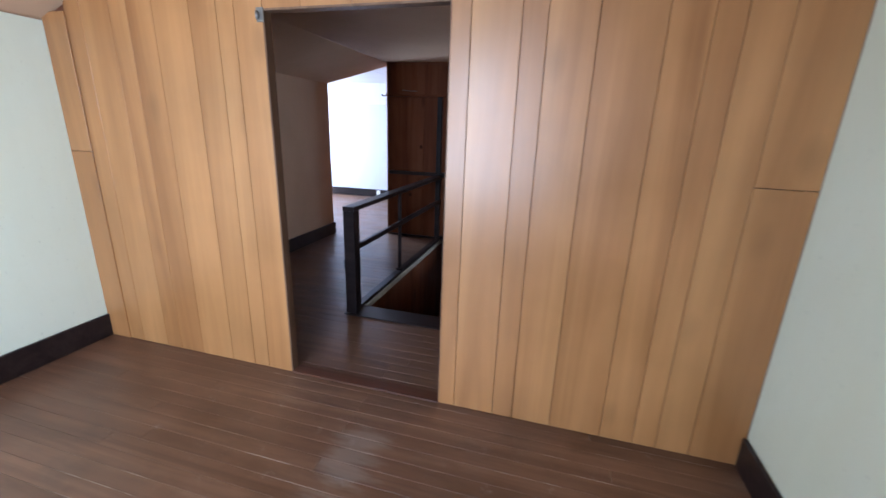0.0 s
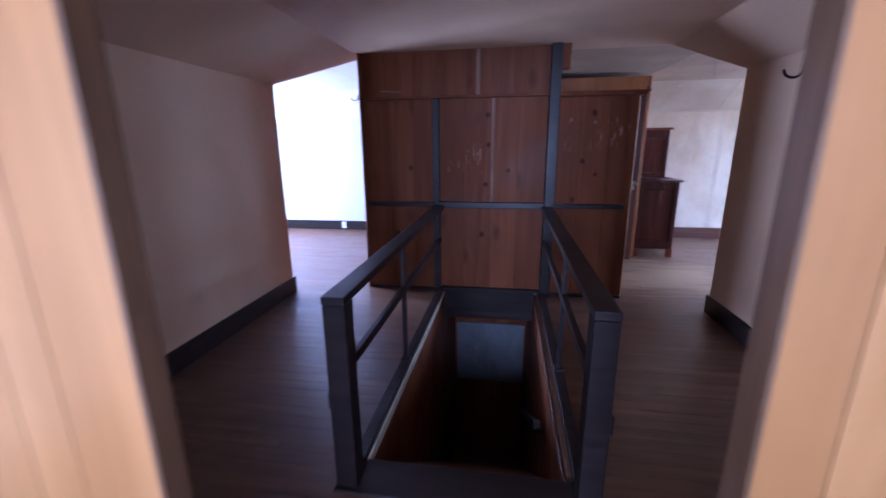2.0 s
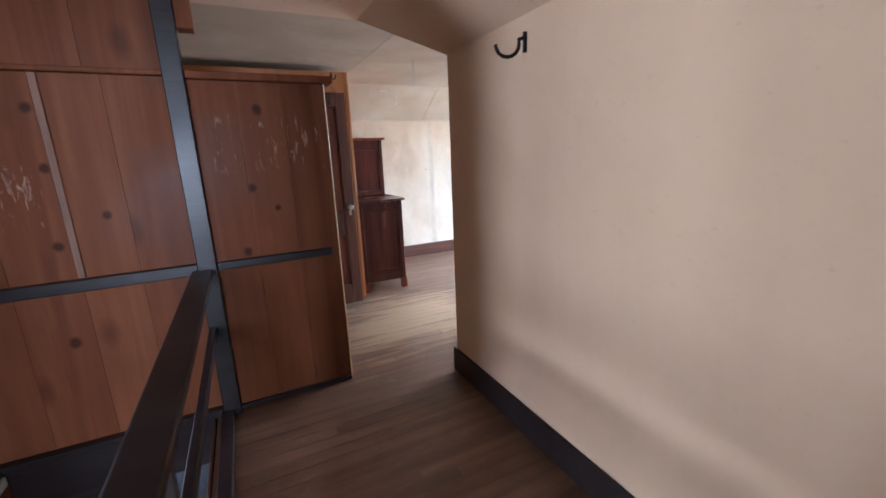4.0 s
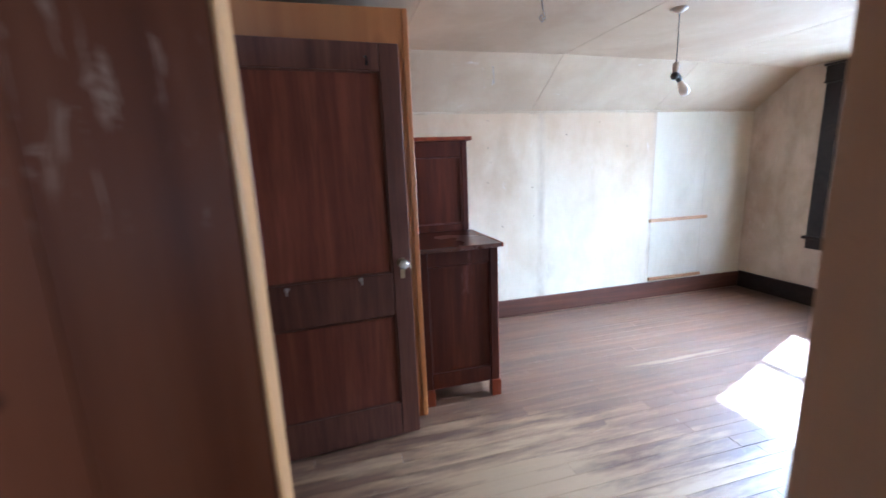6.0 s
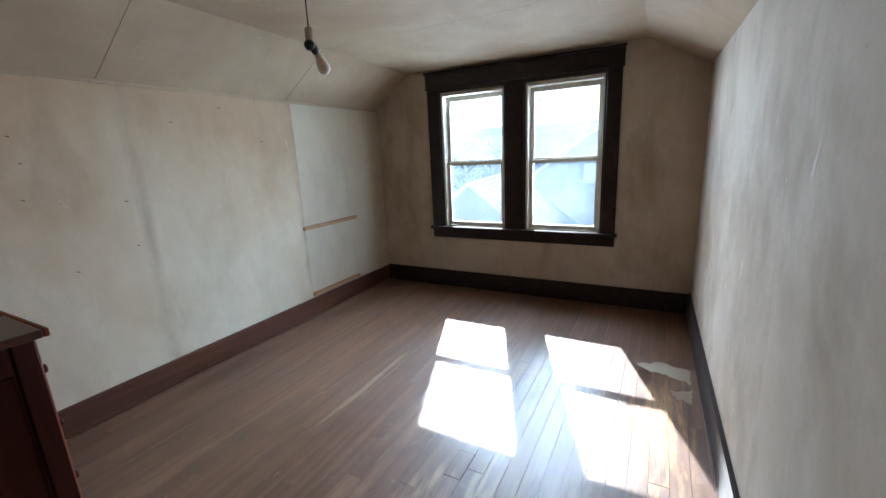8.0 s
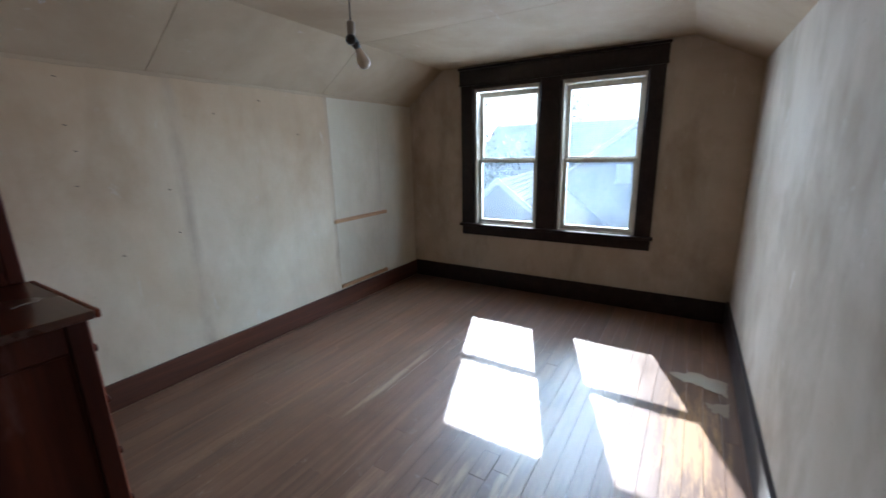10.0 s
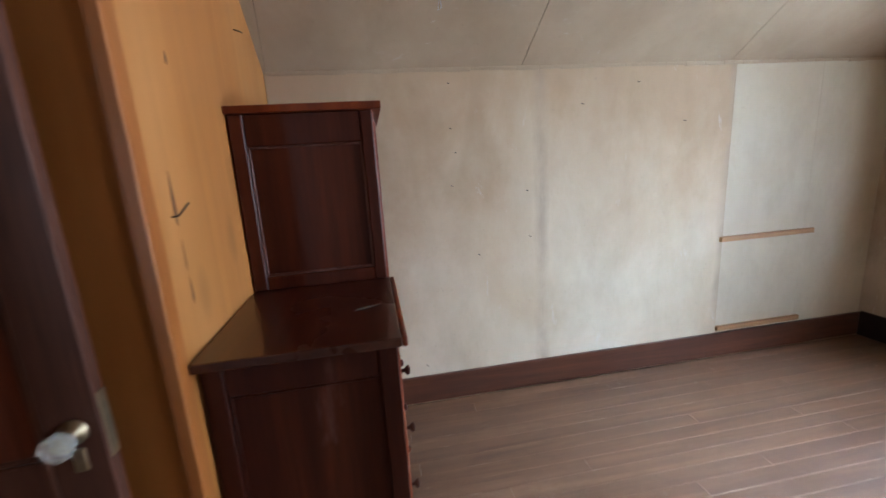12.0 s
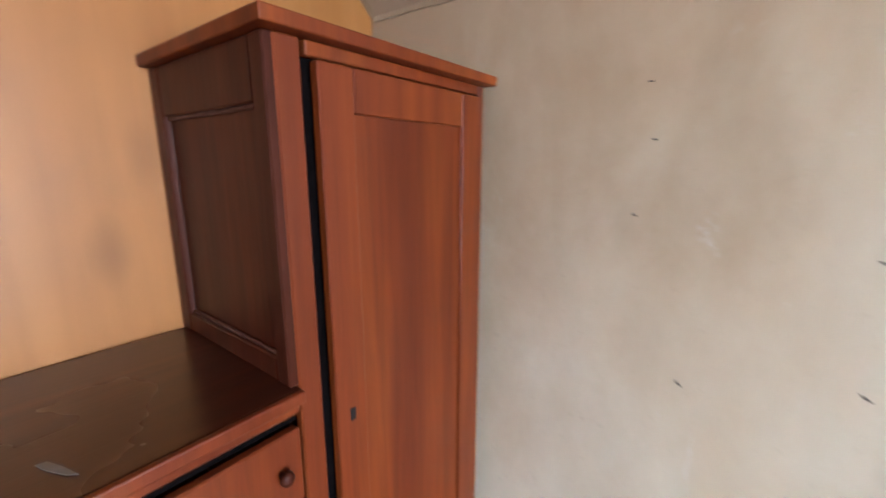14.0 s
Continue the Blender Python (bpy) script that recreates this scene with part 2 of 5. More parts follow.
def plaster(name, base, stain, amount=0.6, rough=0.85, streak=0.25, bump=0.2, scuff=0.0, seams=(), upper_tone=None):
    """Old paint or paper on board: broad stains, upright streaks, fine tooth."""
    m, n, l, p = nodes_of(name)
    v = place_vec(n, l, (1, 1, 1))
    a = noise_of(n, l, v, 1.1, 5.0, 0.6, 0.6)
    f = ramp(n, l, a, [(0.33, grey(0.0)), (0.62, grey(1.0))])
    col = blend(n, l, math_node(n, l, "MULTIPLY", f, amount), base, stain)
    st = noise_of(n, l, place_vec(n, l, (1, 1, 0.25)), 3.0, 5.0, 0.6, 0.8)
    col = blend(n, l, streak, col, ramp(n, l, st, [(0.35, grey(0.7)), (0.6, grey(1.0))]), "MULTIPLY")
    sp = noise_of(n, l, v, 38.0, 3.0, 0.7)
    col = blend(n, l, 0.5, col, ramp(n, l, sp, [(0.24, grey(0.72)), (0.36, grey(1.0))]), "MULTIPLY")
    fine = noise_of(n, l, v, 220.0, 2.0)
    # blends towards tone with height, from low to high, in cloudy patches
    if upper_tone:
        tone, low, high = upper_tone
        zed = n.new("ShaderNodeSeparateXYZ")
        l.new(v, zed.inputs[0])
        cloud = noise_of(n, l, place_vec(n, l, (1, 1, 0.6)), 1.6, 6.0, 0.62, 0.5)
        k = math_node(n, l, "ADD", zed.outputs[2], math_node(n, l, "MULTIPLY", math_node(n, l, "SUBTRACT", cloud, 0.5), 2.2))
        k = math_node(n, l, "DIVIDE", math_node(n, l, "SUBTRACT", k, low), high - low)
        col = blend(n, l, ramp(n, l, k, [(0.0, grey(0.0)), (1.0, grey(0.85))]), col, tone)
    for sx in seams:
        sep = n.new("ShaderNodeSeparateXYZ")
        l.new(v, sep.inputs[0])
        wob = math_node(n, l, "MULTIPLY", math_node(n, l, "SUBTRACT", noise_of(n, l, v, 3.0, 3.0), 0.5), 0.07)
        d = math_node(n, l, "ABSOLUTE", math_node(n, l, "ADD", math_node(n, l, "SUBTRACT", sep.outputs[0], sx), wob))
        band = ramp(n, l, d, [(0.012, grey(0.8)), (0.055, grey(0.0))])
        patch = ramp(n, l, noise_of(n, l, place_vec(n, l, (1, 1, 0.5)), 5.0, 5.0, 0.65), [(0.33, grey(0.15)), (0.62, grey(0.8))])
        col = blend(n, l, math_node(n, l, "MULTIPLY", band, patch), col, (0.36, 0.275, 0.20))
    if scuff:
        blot = noise_of(n, l, place_vec(n, l, (1, 1, 0.55)), 2.6, 5.0, 0.6, 0.2)
        col = blend(n, l, scuff, col, ramp(n, l, blot, [(0.34, (0.66, 0.60, 0.52)), (0.52, grey(1.0)), (0.72, (0.92, 0.88, 0.82))]), "MULTIPLY")
        mark = noise_of(n, l, place_vec(n, l, (1, 2.6, 0.35)), 11.0, 6.0, 0.7, 0.6)
        where = noise_of(n, l, v, 1.9, 2.0)
        k = math_node(n, l, "MULTIPLY", ramp(n, l, mark, [(0.62, grey(0.0)), (0.68, grey(1.0))]), ramp(n, l, where, [(0.48, grey(0.0)), (0.6, grey(scuff))]))
        col = blend(n, l, k, col, (0.66, 0.64, 0.60))
        dark = noise_of(n, l, place_vec(n, l, (1.5, 1.5, 2.5)), 12.0, 4.0, 0.7, 0.5)
        col = blend(n, l, math_node(n, l, "MULTIPLY", ramp(n, l, dark, [(0.66, grey(0.0)), (0.74, grey(1.0))]), 0.45 * scuff), col, (0.20, 0.15, 0.11))
    l.new(col, p.inputs["Base Color"])
    p.inputs["Roughness"].default_value = rough
    mixed = math_node(n, l, "ADD", math_node(n, l, "MULTIPLY", fine, 0.3), math_node(n, l, "MULTIPLY", noise_of(n, l, v, 14.0, 3.0), 1.0))
    bump_of(n, l, mixed, p, bump, 0.004)
    return m


def simple(name, color, rough=0.5, metal=0.0, wear=None):
    m, n, l, p = nodes_of(name)
    v = place_vec(n, l, (1, 1, 1))
    a = noise_of(n, l, v, 18.0, 5.0, 0.65)
    col = blend(n, l, ramp(n, l, a, [(0.4, grey(0.0)), (0.72, grey(1.0))]), color, wear or tuple(c * 0.7 for c in color))
    l.new(col, p.inputs["Base Color"])
    l.new(ramp(n, l, a, [(0.3, grey(rough * 0.8)), (0.7, grey(min(1.0, rough * 1.3)))]), p.inputs["Roughness"])
    p.inputs["Metallic"].default_value = metal
    bump_of(n, l, a, p, 0.15)
    return m


YA0, PW = -3.30, 0.0835
FLOOR = wood("floor_varnish", (0.118, 0.056, 0.030), (0.168, 0.083, 0.045), (0.23, 0.123, 0.070), "x", 0.42, 0.25, 0.0, 0.12,
             worn=(0.25, 0.17, 0.115), worn_at=(0.60, 0.84), joints=((YA0 + 20.0) % PW, PW), lines=0.86,
             bare=((2.45, 4.15, 1.15, 0.75, 0.62, (0.43, 0.285, 0.155)), (0.66, -0.50, 0.16, 0.28, 0.3, (0.34, 0.29, 0.24)), (4.2, 3.9, 0.9, 0.3, 0.45, (0.36, 0.25, 0.16)), (4.5, 3.45, 0.5, 0.16, 0.7, (0.46, 0.27, 0.11)), (4.28, 5.10, 0.55, 0.03, 0.6, (0.36, 0.28, 0.19))))
PANEL = wood("honey_panel", (0.31, 0.132, 0.040), (0.425, 0.198, 0.065), (0.515, 0.258, 0.092), "z", 0.4, 0.28, 0.25, 0.10, fine=0.35, bump=0.02, lines=0.90)
PINE = wood("brown_pine", (0.115, 0.033, 0.013), (0.172, 0.054, 0.021), (0.235, 0.084, 0.036), "z", 0.5, 0.0, 0.5, 0.16, fine=0.45, worn=(0.34, 0.21, 0.15), worn_at=(0.65, 0.74), lines=0.85, spec=0.10, knots_at=((0.392, 1.731, 0.03), (0.403, 1.464, 0.028), (0.592, 1.227, 0.026), (0.381, 1.095, 0.03), (1.335, 1.73, 0.032), (1.259, 1.311, 0.028), (1.379, 1.192, 0.022), (0.351, 0.605, 0.035), (1.19, 0.955, 0.03), (-0.35, 1.25, 0.03), (-0.5, 0.6, 0.03)), drips=((1.39, 1.56, 0.34, 0.17), (0.2, 1.35, 0.2, 0.18)))
BATTEN = wood("pale_batten", (0.15, 0.055, 0.024), (0.205, 0.085, 0.040), (0.26, 0.12, 0.06), "z", 0.55, 0.0, 0.3, 0.2, fine=0.6)
RAWPINE = wood("bare_pine", (0.52, 0.255, 0.085), (0.64, 0.345, 0.125), (0.72, 0.43, 0.185), "z", 0.55, 0.0, 0.6, 0.15, fine=0.6)
ORANGE = wood("orange_plywood", (0.44, 0.165, 0.038), (0.52, 0.21, 0.052), (0.58, 0.26, 0.078), "z", 0.5, 0.08, 0.4, 0.08, fine=0.3, lines=0.9)
ORANGE_D = wood("orange_stained_board", (0.34, 0.105, 0.020), (0.41, 0.14, 0.029), (0.47, 0.18, 0.045), "z", 0.45, 0.15, 0.4, 0.08, fine=0.3, lines=0.9)
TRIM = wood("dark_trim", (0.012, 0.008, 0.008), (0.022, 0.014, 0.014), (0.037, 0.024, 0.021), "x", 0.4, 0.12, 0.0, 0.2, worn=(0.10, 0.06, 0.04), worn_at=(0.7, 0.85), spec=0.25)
BASE = wood("baseboard_stain", (0.048, 0.015, 0.008), (0.090, 0.028, 0.013), (0.15, 0.050, 0.022), "x", 0.42, 0.2, 0.0, 0.2, worn=(0.20, 0.11, 0.06), worn_at=(0.68, 0.85))
JAMB = wood("worn_jamb", (0.13, 0.065, 0.032), (0.19, 0.10, 0.052), (0.27, 0.155, 0.085), "z", 0.5, 0.1, 0.0, 0.2, worn=(0.34, 0.25, 0.18), worn_at=(0.62, 0.8))
# Wardrobe sides: same wood as MAHOGF, with their shade put into the colour.
MAHOG_SHADED = wood("mahogany", (0.039, 0.0062, 0.0025), (0.062, 0.011, 0.004), (0.095, 0.020, 0.007), "z", 0.45, 0.03, 0.0, 0.12, worn=(0.22, 0.13, 0.11), worn_at=(0.66, 0.86), fine=0.8, spec=0.2)
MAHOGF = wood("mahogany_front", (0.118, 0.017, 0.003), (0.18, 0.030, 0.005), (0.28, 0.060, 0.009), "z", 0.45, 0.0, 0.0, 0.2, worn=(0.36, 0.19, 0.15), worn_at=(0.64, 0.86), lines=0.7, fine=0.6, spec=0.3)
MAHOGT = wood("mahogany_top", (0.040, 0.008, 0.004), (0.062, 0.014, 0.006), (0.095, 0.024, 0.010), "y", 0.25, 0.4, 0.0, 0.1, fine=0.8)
CHALK = wood("chalky_mahogany", (0.07, 0.020, 0.012), (0.11, 0.040, 0.028), (0.18, 0.09, 0.075), "z", 0.6, 0.0, 0.0, 0.2, worn=(0.36, 0.27, 0.25), worn_at=(0.48, 0.72), fine=0.8, spec=0.3)
WALNUT = wood("walnut_door", (0.080, 0.031, 0.020), (0.125, 0.048, 0.031), (0.18, 0.073, 0.045), "z", 0.42, 0.0, 0.0, 0.2, spec=0.28)
WALNUTP = wood("walnut_panel", (0.125, 0.034, 0.020), (0.185, 0.052, 0.029), (0.26, 0.080, 0.044), "z", 0.42, 0.0, 0.0, 0.2, spec=0.28)
WALL_B = plaster("wallboard_cream", (0.675, 0.592, 0.455), (0.565, 0.455, 0.32), 0.8, scuff=0.35, seams=(3.70, 4.965), upper_tone=((0.43, 0.295, 0.175), 0.55, 1.75))
WALL_P = plaster("wallboard_pale", (0.62, 0.56, 0.44), (0.53, 0.45, 0.335), 0.7, scuff=0.3, upper_tone=((0.47, 0.39, 0.27), 1.1, 2.5))
WALL_G = plaster("wallboard_grey", (0.56, 0.495, 0.41), (0.42, 0.345, 0.26), 0.85, streak=0.25, scuff=0.7)
WALL_A = plaster("wall_pale_green", (0.73, 0.78, 0.64), (0.69, 0.71, 0.52), 0.5, streak=0.1)
WALL_H = plaster("wall_rose_cream", (0.62, 0.425, 0.275), (0.52, 0.345, 0.215), 0.5, streak=0.12)
WALL_C = plaster("wall_white", (0.50, 0.51, 0.59), (0.46, 0.46, 0.51), 0.4, streak=0.1)
CEIL_C = plaster("ceiling_white", (0.60, 0.58, 0.60), (0.55, 0.52, 0.52), 0.5, streak=0.0)
CEIL = plaster("ceiling_cream", (0.45, 0.35, 0.235), (0.355, 0.26, 0.165), 0.8, streak=0.0, scuff=0.25)
WHITE = simple("white_sash_paint", (0.58, 0.55, 0.47), 0.5, wear=(0.46, 0.42, 0.34))
BLACK = simple("black_iron", (0.018, 0.018, 0.02), 0.45, 0.6)
STEEL = simple("dull_steel", (0.42, 0.41, 0.39), 0.35, 1.0)
DULL = simple("dull_dark_paint", (0.022, 0.017, 0.016), 0.85)
BRASS = simple("worn_brass", (0.42, 0.34, 0.22), 0.38, 1.0)
BAKELITE = simple("black_bakelite", (0.012, 0.012, 0.012), 0.3)
PORCELAIN = simple("aged_socket", (0.52, 0.46, 0.39), 0.4)
BULB = simple("white_bulb", (0.78, 0.72, 0.64), 0.25)
PLATE = simple("outlet_white", (0.75, 0.74, 0.7), 0.4)
SCRAP = simple("grimy_paper", (0.26, 0.235, 0.21), 0.8)
SPILL = plaster("pale_spill", (0.37, 0.31, 0.23), (0.21, 0.15, 0.10), 0.8)
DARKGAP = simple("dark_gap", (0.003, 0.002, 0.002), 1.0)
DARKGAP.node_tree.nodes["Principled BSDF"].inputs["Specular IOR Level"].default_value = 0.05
LATHE = wood("bare_lath", (0.47, 0.235, 0.10), (0.58, 0.31, 0.14), (0.66, 0.385, 0.195), "x", 0.6, 0.0, 0.0, 0.2)
NOSING = simple("pale_nosing", (0.52, 0.50, 0.40), 0.5, wear=(0.36, 0.32, 0.25))
DOORGREY = plaster("worn_grey_door_paint", (0.21, 0.22, 0.25), (0.13, 0.13, 0.14), 0.8, scuff=0.8)
SIDING = plaster("neighbour_siding", (0.26, 0.24, 0.27), (0.21, 0.19, 0.21), 0.4)
GROUND = plaster("grass_ground", (0.07, 0.10, 0.035), (0.10, 0.10, 0.05), 0.8, bump=0.6)
LEAF = simple("leaf_green", (0.06, 0.10, 0.03), 0.6)
BARK = simple("bark", (0.09, 0.07, 0.05), 0.9)


def shingle_material():
    m, n, l, p = nodes_of("roof_shingle")
    o = n.new("ShaderNodeNewGeometry")
    c = ramp(n, l, o.outputs["Random Per Island"], [(0.0, (0.065, 0.07, 0.085)), (1.0, (0.115, 0.12, 0.14))])
    a = noise_of(n, l, place_vec(n, l, (1, 1, 1)), 30.0, 4.0)
    c = blend(n, l, 0.6, c, ramp(n, l, a, [(0.3, grey(0.6)), (0.7, grey(1.0))]), "MULTIPLY")
    l.new(c, p.inputs["Base Color"])
    p.inputs["Roughness"].default_value = 0.9
    return m


SHINGLE = shingle_material()


def pane_material():
    """Window glass: clear, a little gloss, a film of dust that catches the sun."""
    m = bpy.data.materials.new("dusty_pane")
    m.use_nodes = True
    n, l = m.node_tree.nodes, m.node_tree.links
    n.remove(n["Principled BSDF"])
    clear, gloss, dust = n.new("ShaderNodeBsdfTransparent"), n.new("ShaderNodeBsdfGlossy"), n.new("ShaderNodeBsdfTranslucent")
    clear.inputs[0].default_value = (0.93, 0.95, 0.95, 1)
    gloss.inputs["Roughness"].default_value = 0.03
    dust.inputs[0].default_value = (0.75, 0.86, 1.0, 1)
    fr = n.new("ShaderNodeFresnel")
    m1, m2 = n.new("ShaderNodeMixShader"), n.new("ShaderNodeMixShader")
    d = noise_of(n, l, place_vec(n, l, (1, 1, 1)), 6.0, 5.0)
    f = ramp(n, l, d, [(0.3, grey(0.012)), (0.7, grey(0.030))])
    l.new(f, m1.inputs[0])
    l.new(clear.outputs[0], m1.inputs[1])
    l.new(dust.outputs[0], m1.inputs[2])
    l.new(fr.outputs[0], m2.inputs[0])
    l.new(m1.outputs[0], m2.inputs[1])
    l.new(gloss.outputs[0], m2.inputs[2])
    l.new(m2.outputs[0], n["Material Output"].inputs[0])
    return m


def crystal():
    m, n, l, p = nodes_of("knob_glass")
    p.inputs["Base Color"].default_value = (0.9, 0.93, 0.9, 1)
    p.inputs["Roughness"].default_value = 0.05
    p.inputs["Transmission Weight"].default_value = 0.75
    return m


PANE, CRYSTAL = pane_material(), crystal()

# ---- building blocks ----


def box(bm, x0, x1, y0, y1, z0, z1, bev=0.0, seg=1):
    """A box between the given planes, its edges rounded by bev, added to bm."""
    made = bmesh.new()
    bmesh.ops.create_cube(made, size=1.0)
    bmesh.ops.transform(made, matrix=Matrix.Translation(((x0 + x1) / 2, (y0 + y1) / 2, (z0 + z1) / 2)) @ Matrix.Diagonal((abs(x1 - x0), abs(y1 - y0), abs(z1 - z0), 1)), verts=made.verts)
    if bev:
        bmesh.ops.bevel(made, geom=made.edges[:], offset=bev, segments=seg, affect="EDGES", profile=0.5)
    join(bm, made)
    return bm


def join(bm, made):
    data = bpy.data.meshes.new("join")
    made.to_mesh(data)
    made.free()
    bm.from_mesh(data)
    bpy.data.meshes.remove(data)


def prism(bm, poly, axis, a, b):
    """A polygon of (u, v), drawn out along axis from a to b. x: (y, z); y: (x, z); z: (x, y)."""
    def at(u, v, w):
        return {"x": (w, u, v), "y": (u, w, v), "z": (u, v, w)}[axis]
    lo = [bm.verts.new(at(u, v, a)) for u, v in poly]
    hi = [bm.verts.new(at(u, v, b)) for u, v in poly]
    k = len(poly)
    faces = [bm.faces.new(lo[::-1]), bm.faces.new(hi)]
    faces += [bm.faces.new((lo[i], lo[(i + 1) % k], hi[(i + 1) % k], hi[i])) for i in range(k)]
    bmesh.ops.recalc_face_normals(bm, faces=faces)
    return bm


def slab(bm, corners, up):
    """A sheet through the corners, thickened by the vector up."""
    lo = [bm.verts.new(c) for c in corners]
    hi = [bm.verts.new(Vector(c) + Vector(up)) for c in corners]
    k = len(corners)
    faces = [bm.faces.new(lo[::-1]), bm.faces.new(hi)]
    faces += [bm.faces.new((lo[i], lo[(i + 1) % k], hi[(i + 1) % k], hi[i])) for i in range(k)]
    bmesh.ops.recalc_face_normals(bm, faces=faces)
    return bm


def tube(bm, path, radius, sides=8):
    """A round bar along a path of points."""
    rings = []
    pts = [Vector(p) for p in path]
    for i, p in enumerate(pts):
        d = (pts[min(i + 1, len(pts) - 1)] - pts[max(i - 1, 0)]).normalized()
        q = d.to_track_quat("Z", "Y")
        rings.append([bm.verts.new(p + q @ Vector((radius * math.cos(a), radius * math.sin(a), 0))) for a in [math.tau * j / sides for j in range(sides)]])
    for r, s in zip(rings, rings[1:]):
        for j in range(sides):
            f = bm.faces.new((r[j], r[(j + 1) % sides], s[(j + 1) % sides], s[j]))
            f.smooth = True
    bm.faces.new(rings[0][::-1])
    bm.faces.new(rings[-1])
    return bm


def turned(bm, profile, m, sides=20, smooth=True):
    """A profile of (radius, height) turned round z, then moved by m."""
    rings = [[bm.verts.new(m @ Vector((max(r, 1e-4) * math.cos(math.tau * j / sides), max(r, 1e-4) * math.sin(math.tau * j / sides), h))) for j in range(sides)] for r, h in profile]
    for r, s in zip(rings, rings[1:]):
        for j in range(sides):
            f = bm.faces.new((r[j], r[(j + 1) % sides], s[(j + 1) % sides], s[j]))
            f.smooth = smooth
    bm.faces.new(rings[0][::-1])
    bm.faces.new(rings[-1])
    return bm


def mesh_of(name, bm, material):
    data = bpy.data.meshes.new(name)
    bm.to_mesh(data)
    bm.free()
    data.materials.append(material)
    return data


BASES = {}


GRID = Matrix.Identity(4)


def thing(name, base, label, category, group="", kind=""):
    """An Empty at the thing's base, for its parts."""
    ob = new(name)
    ob.location = GRID @ Vector(base)
    BASES[ob] = GRID @ Vector(base)
    return tagged(ob, label, category, group, kind)


def part(name, bm, material, parent, label=""):
    """One mesh, given in world metres, under a thing or a part."""
    base = BASES[parent]
    bmesh.ops.transform(bm, matrix=GRID, verts=bm.verts)
    bmesh.ops.translate(bm, vec=-base, verts=bm.verts)
    ob = new(name, mesh_of(name, bm, material))
    ob.parent = parent
    BASES[ob] = base
    return tagged(ob, label)


def fixed(name, bm, material, label, category):
    """A piece of the setting, in metres of the grid in use."""
    bmesh.ops.transform(bm, matrix=GRID, verts=bm.verts)
    ob = new(name, mesh_of(name, bm, material))
    BASES[ob] = Vector((0, 0, 0))
    return tagged(ob, label, category, kind="structure")


def bb():
    return bmesh.new()


# ---- plan ----
XL, XR = -1.565, 2.38      # knee walls of the stair hall
XLA, XRA = -1.51, 2.43      # knee walls of the front room
YA, YN, YF = -3.30, 3.155, 6.323   # front gable, hall's end, far knee wall
XW, XC = 6.183, -5.00       # gable walls of the back rooms
EAVE, EAVE_F, TOP = 2.01, 1.925, 2.30
BL, BR = -0.87, 2.00        # where the hall's slopes meet the flat ceiling
YB, YB2 = 3.655, 5.89       # the same for the back rooms
YS = 3.213                  # the back room's south wall where it meets the window wall
WELL = (-0.02, 0.88, 1.03, 3.39)
PLAIN = Matrix.Identity(4)
BACK = Matrix.Translation((-0.003, 0.099, 0)) @ Matrix.Diagonal((0.9635, 0.9635, 0.974, 1))   # true size of what is drawn for the back room
GRID = PLAIN
W0, F0, T0 = 6.42, 6.46, TOP / 0.974   # window wall, far wall and ceiling on the back room's grid

# ---- walls ----
b = bb(); box(b, XL - 0.12, XL, YA, YN, -0.3, EAVE + 0.02); fixed("wall_hall_west_front", b, WALL_H, "cream plaster knee wall along the stair hall", "wall")
for nm, mat, y0, y1, lab in (("wall_hall_west", WALL_H, 0.05, YN, "rose-cream knee wall beside the stair hall"), ("wall_room_west", WALL_A, YA, 0.0, "pale painted knee wall of the front room")):
    b = bb(); box(b, XL - 0.004, XLA if y0 < 0 else XL + 0.004, y0, y1, -0.02, EAVE + 0.01); fixed(nm, b, mat, lab, "wall")
b = bb(); box(b, XRA + 0.004, XRA + 0.12, YA, YN, -0.3, EAVE + 0.02); fixed("wall_hall_east_back", b, WALL_G, "plaster knee wall core", "wall")
for nm, mat, y0, y1, lab in (("wall_hall_east", WALL_H, 0.05, YN, "rose-cream knee wall beside the stair hall"), ("wall_room_east", WALL_A, YA, 0.0, "pale painted knee wall of the front room")):
    b = bb(); box(b, XRA if y0 < 0 else XR - 0.004, XRA + 0.008, y0, y1, -0.02, EAVE + (-0.03 if y0 < 0 else 0.01)); fixed(nm, b, mat, lab, "wall")
b = bb(); prism(b, [(XR + 0.045, YN - 0.12), (XW + 0.14, YN - 0.12), (XW + 0.14, YS), (XR + 0.045, YN)], "z", -0.3, EAVE + 0.02); fixed("wall_back_south", b, WALL_G, "stained grey-cream knee wall of the back room", "wall")
b = bb(); box(b, XC - 0.14, XL - 0.12, YN - 0.12, YN, -0.3, EAVE + 0.02); fixed("wall_west_south", b, WALL_C, "white knee wall of the west room", "wall")
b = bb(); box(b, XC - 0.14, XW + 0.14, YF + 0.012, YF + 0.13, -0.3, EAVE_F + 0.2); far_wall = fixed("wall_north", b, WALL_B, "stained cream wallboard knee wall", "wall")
b = bb(); box(b, XC, 0.24, YF, YF + 0.012, 0, EAVE_F + 0.02); fixed("wall_north_west_room", b, WALL_C, "white painted knee wall of the west room", "wall")


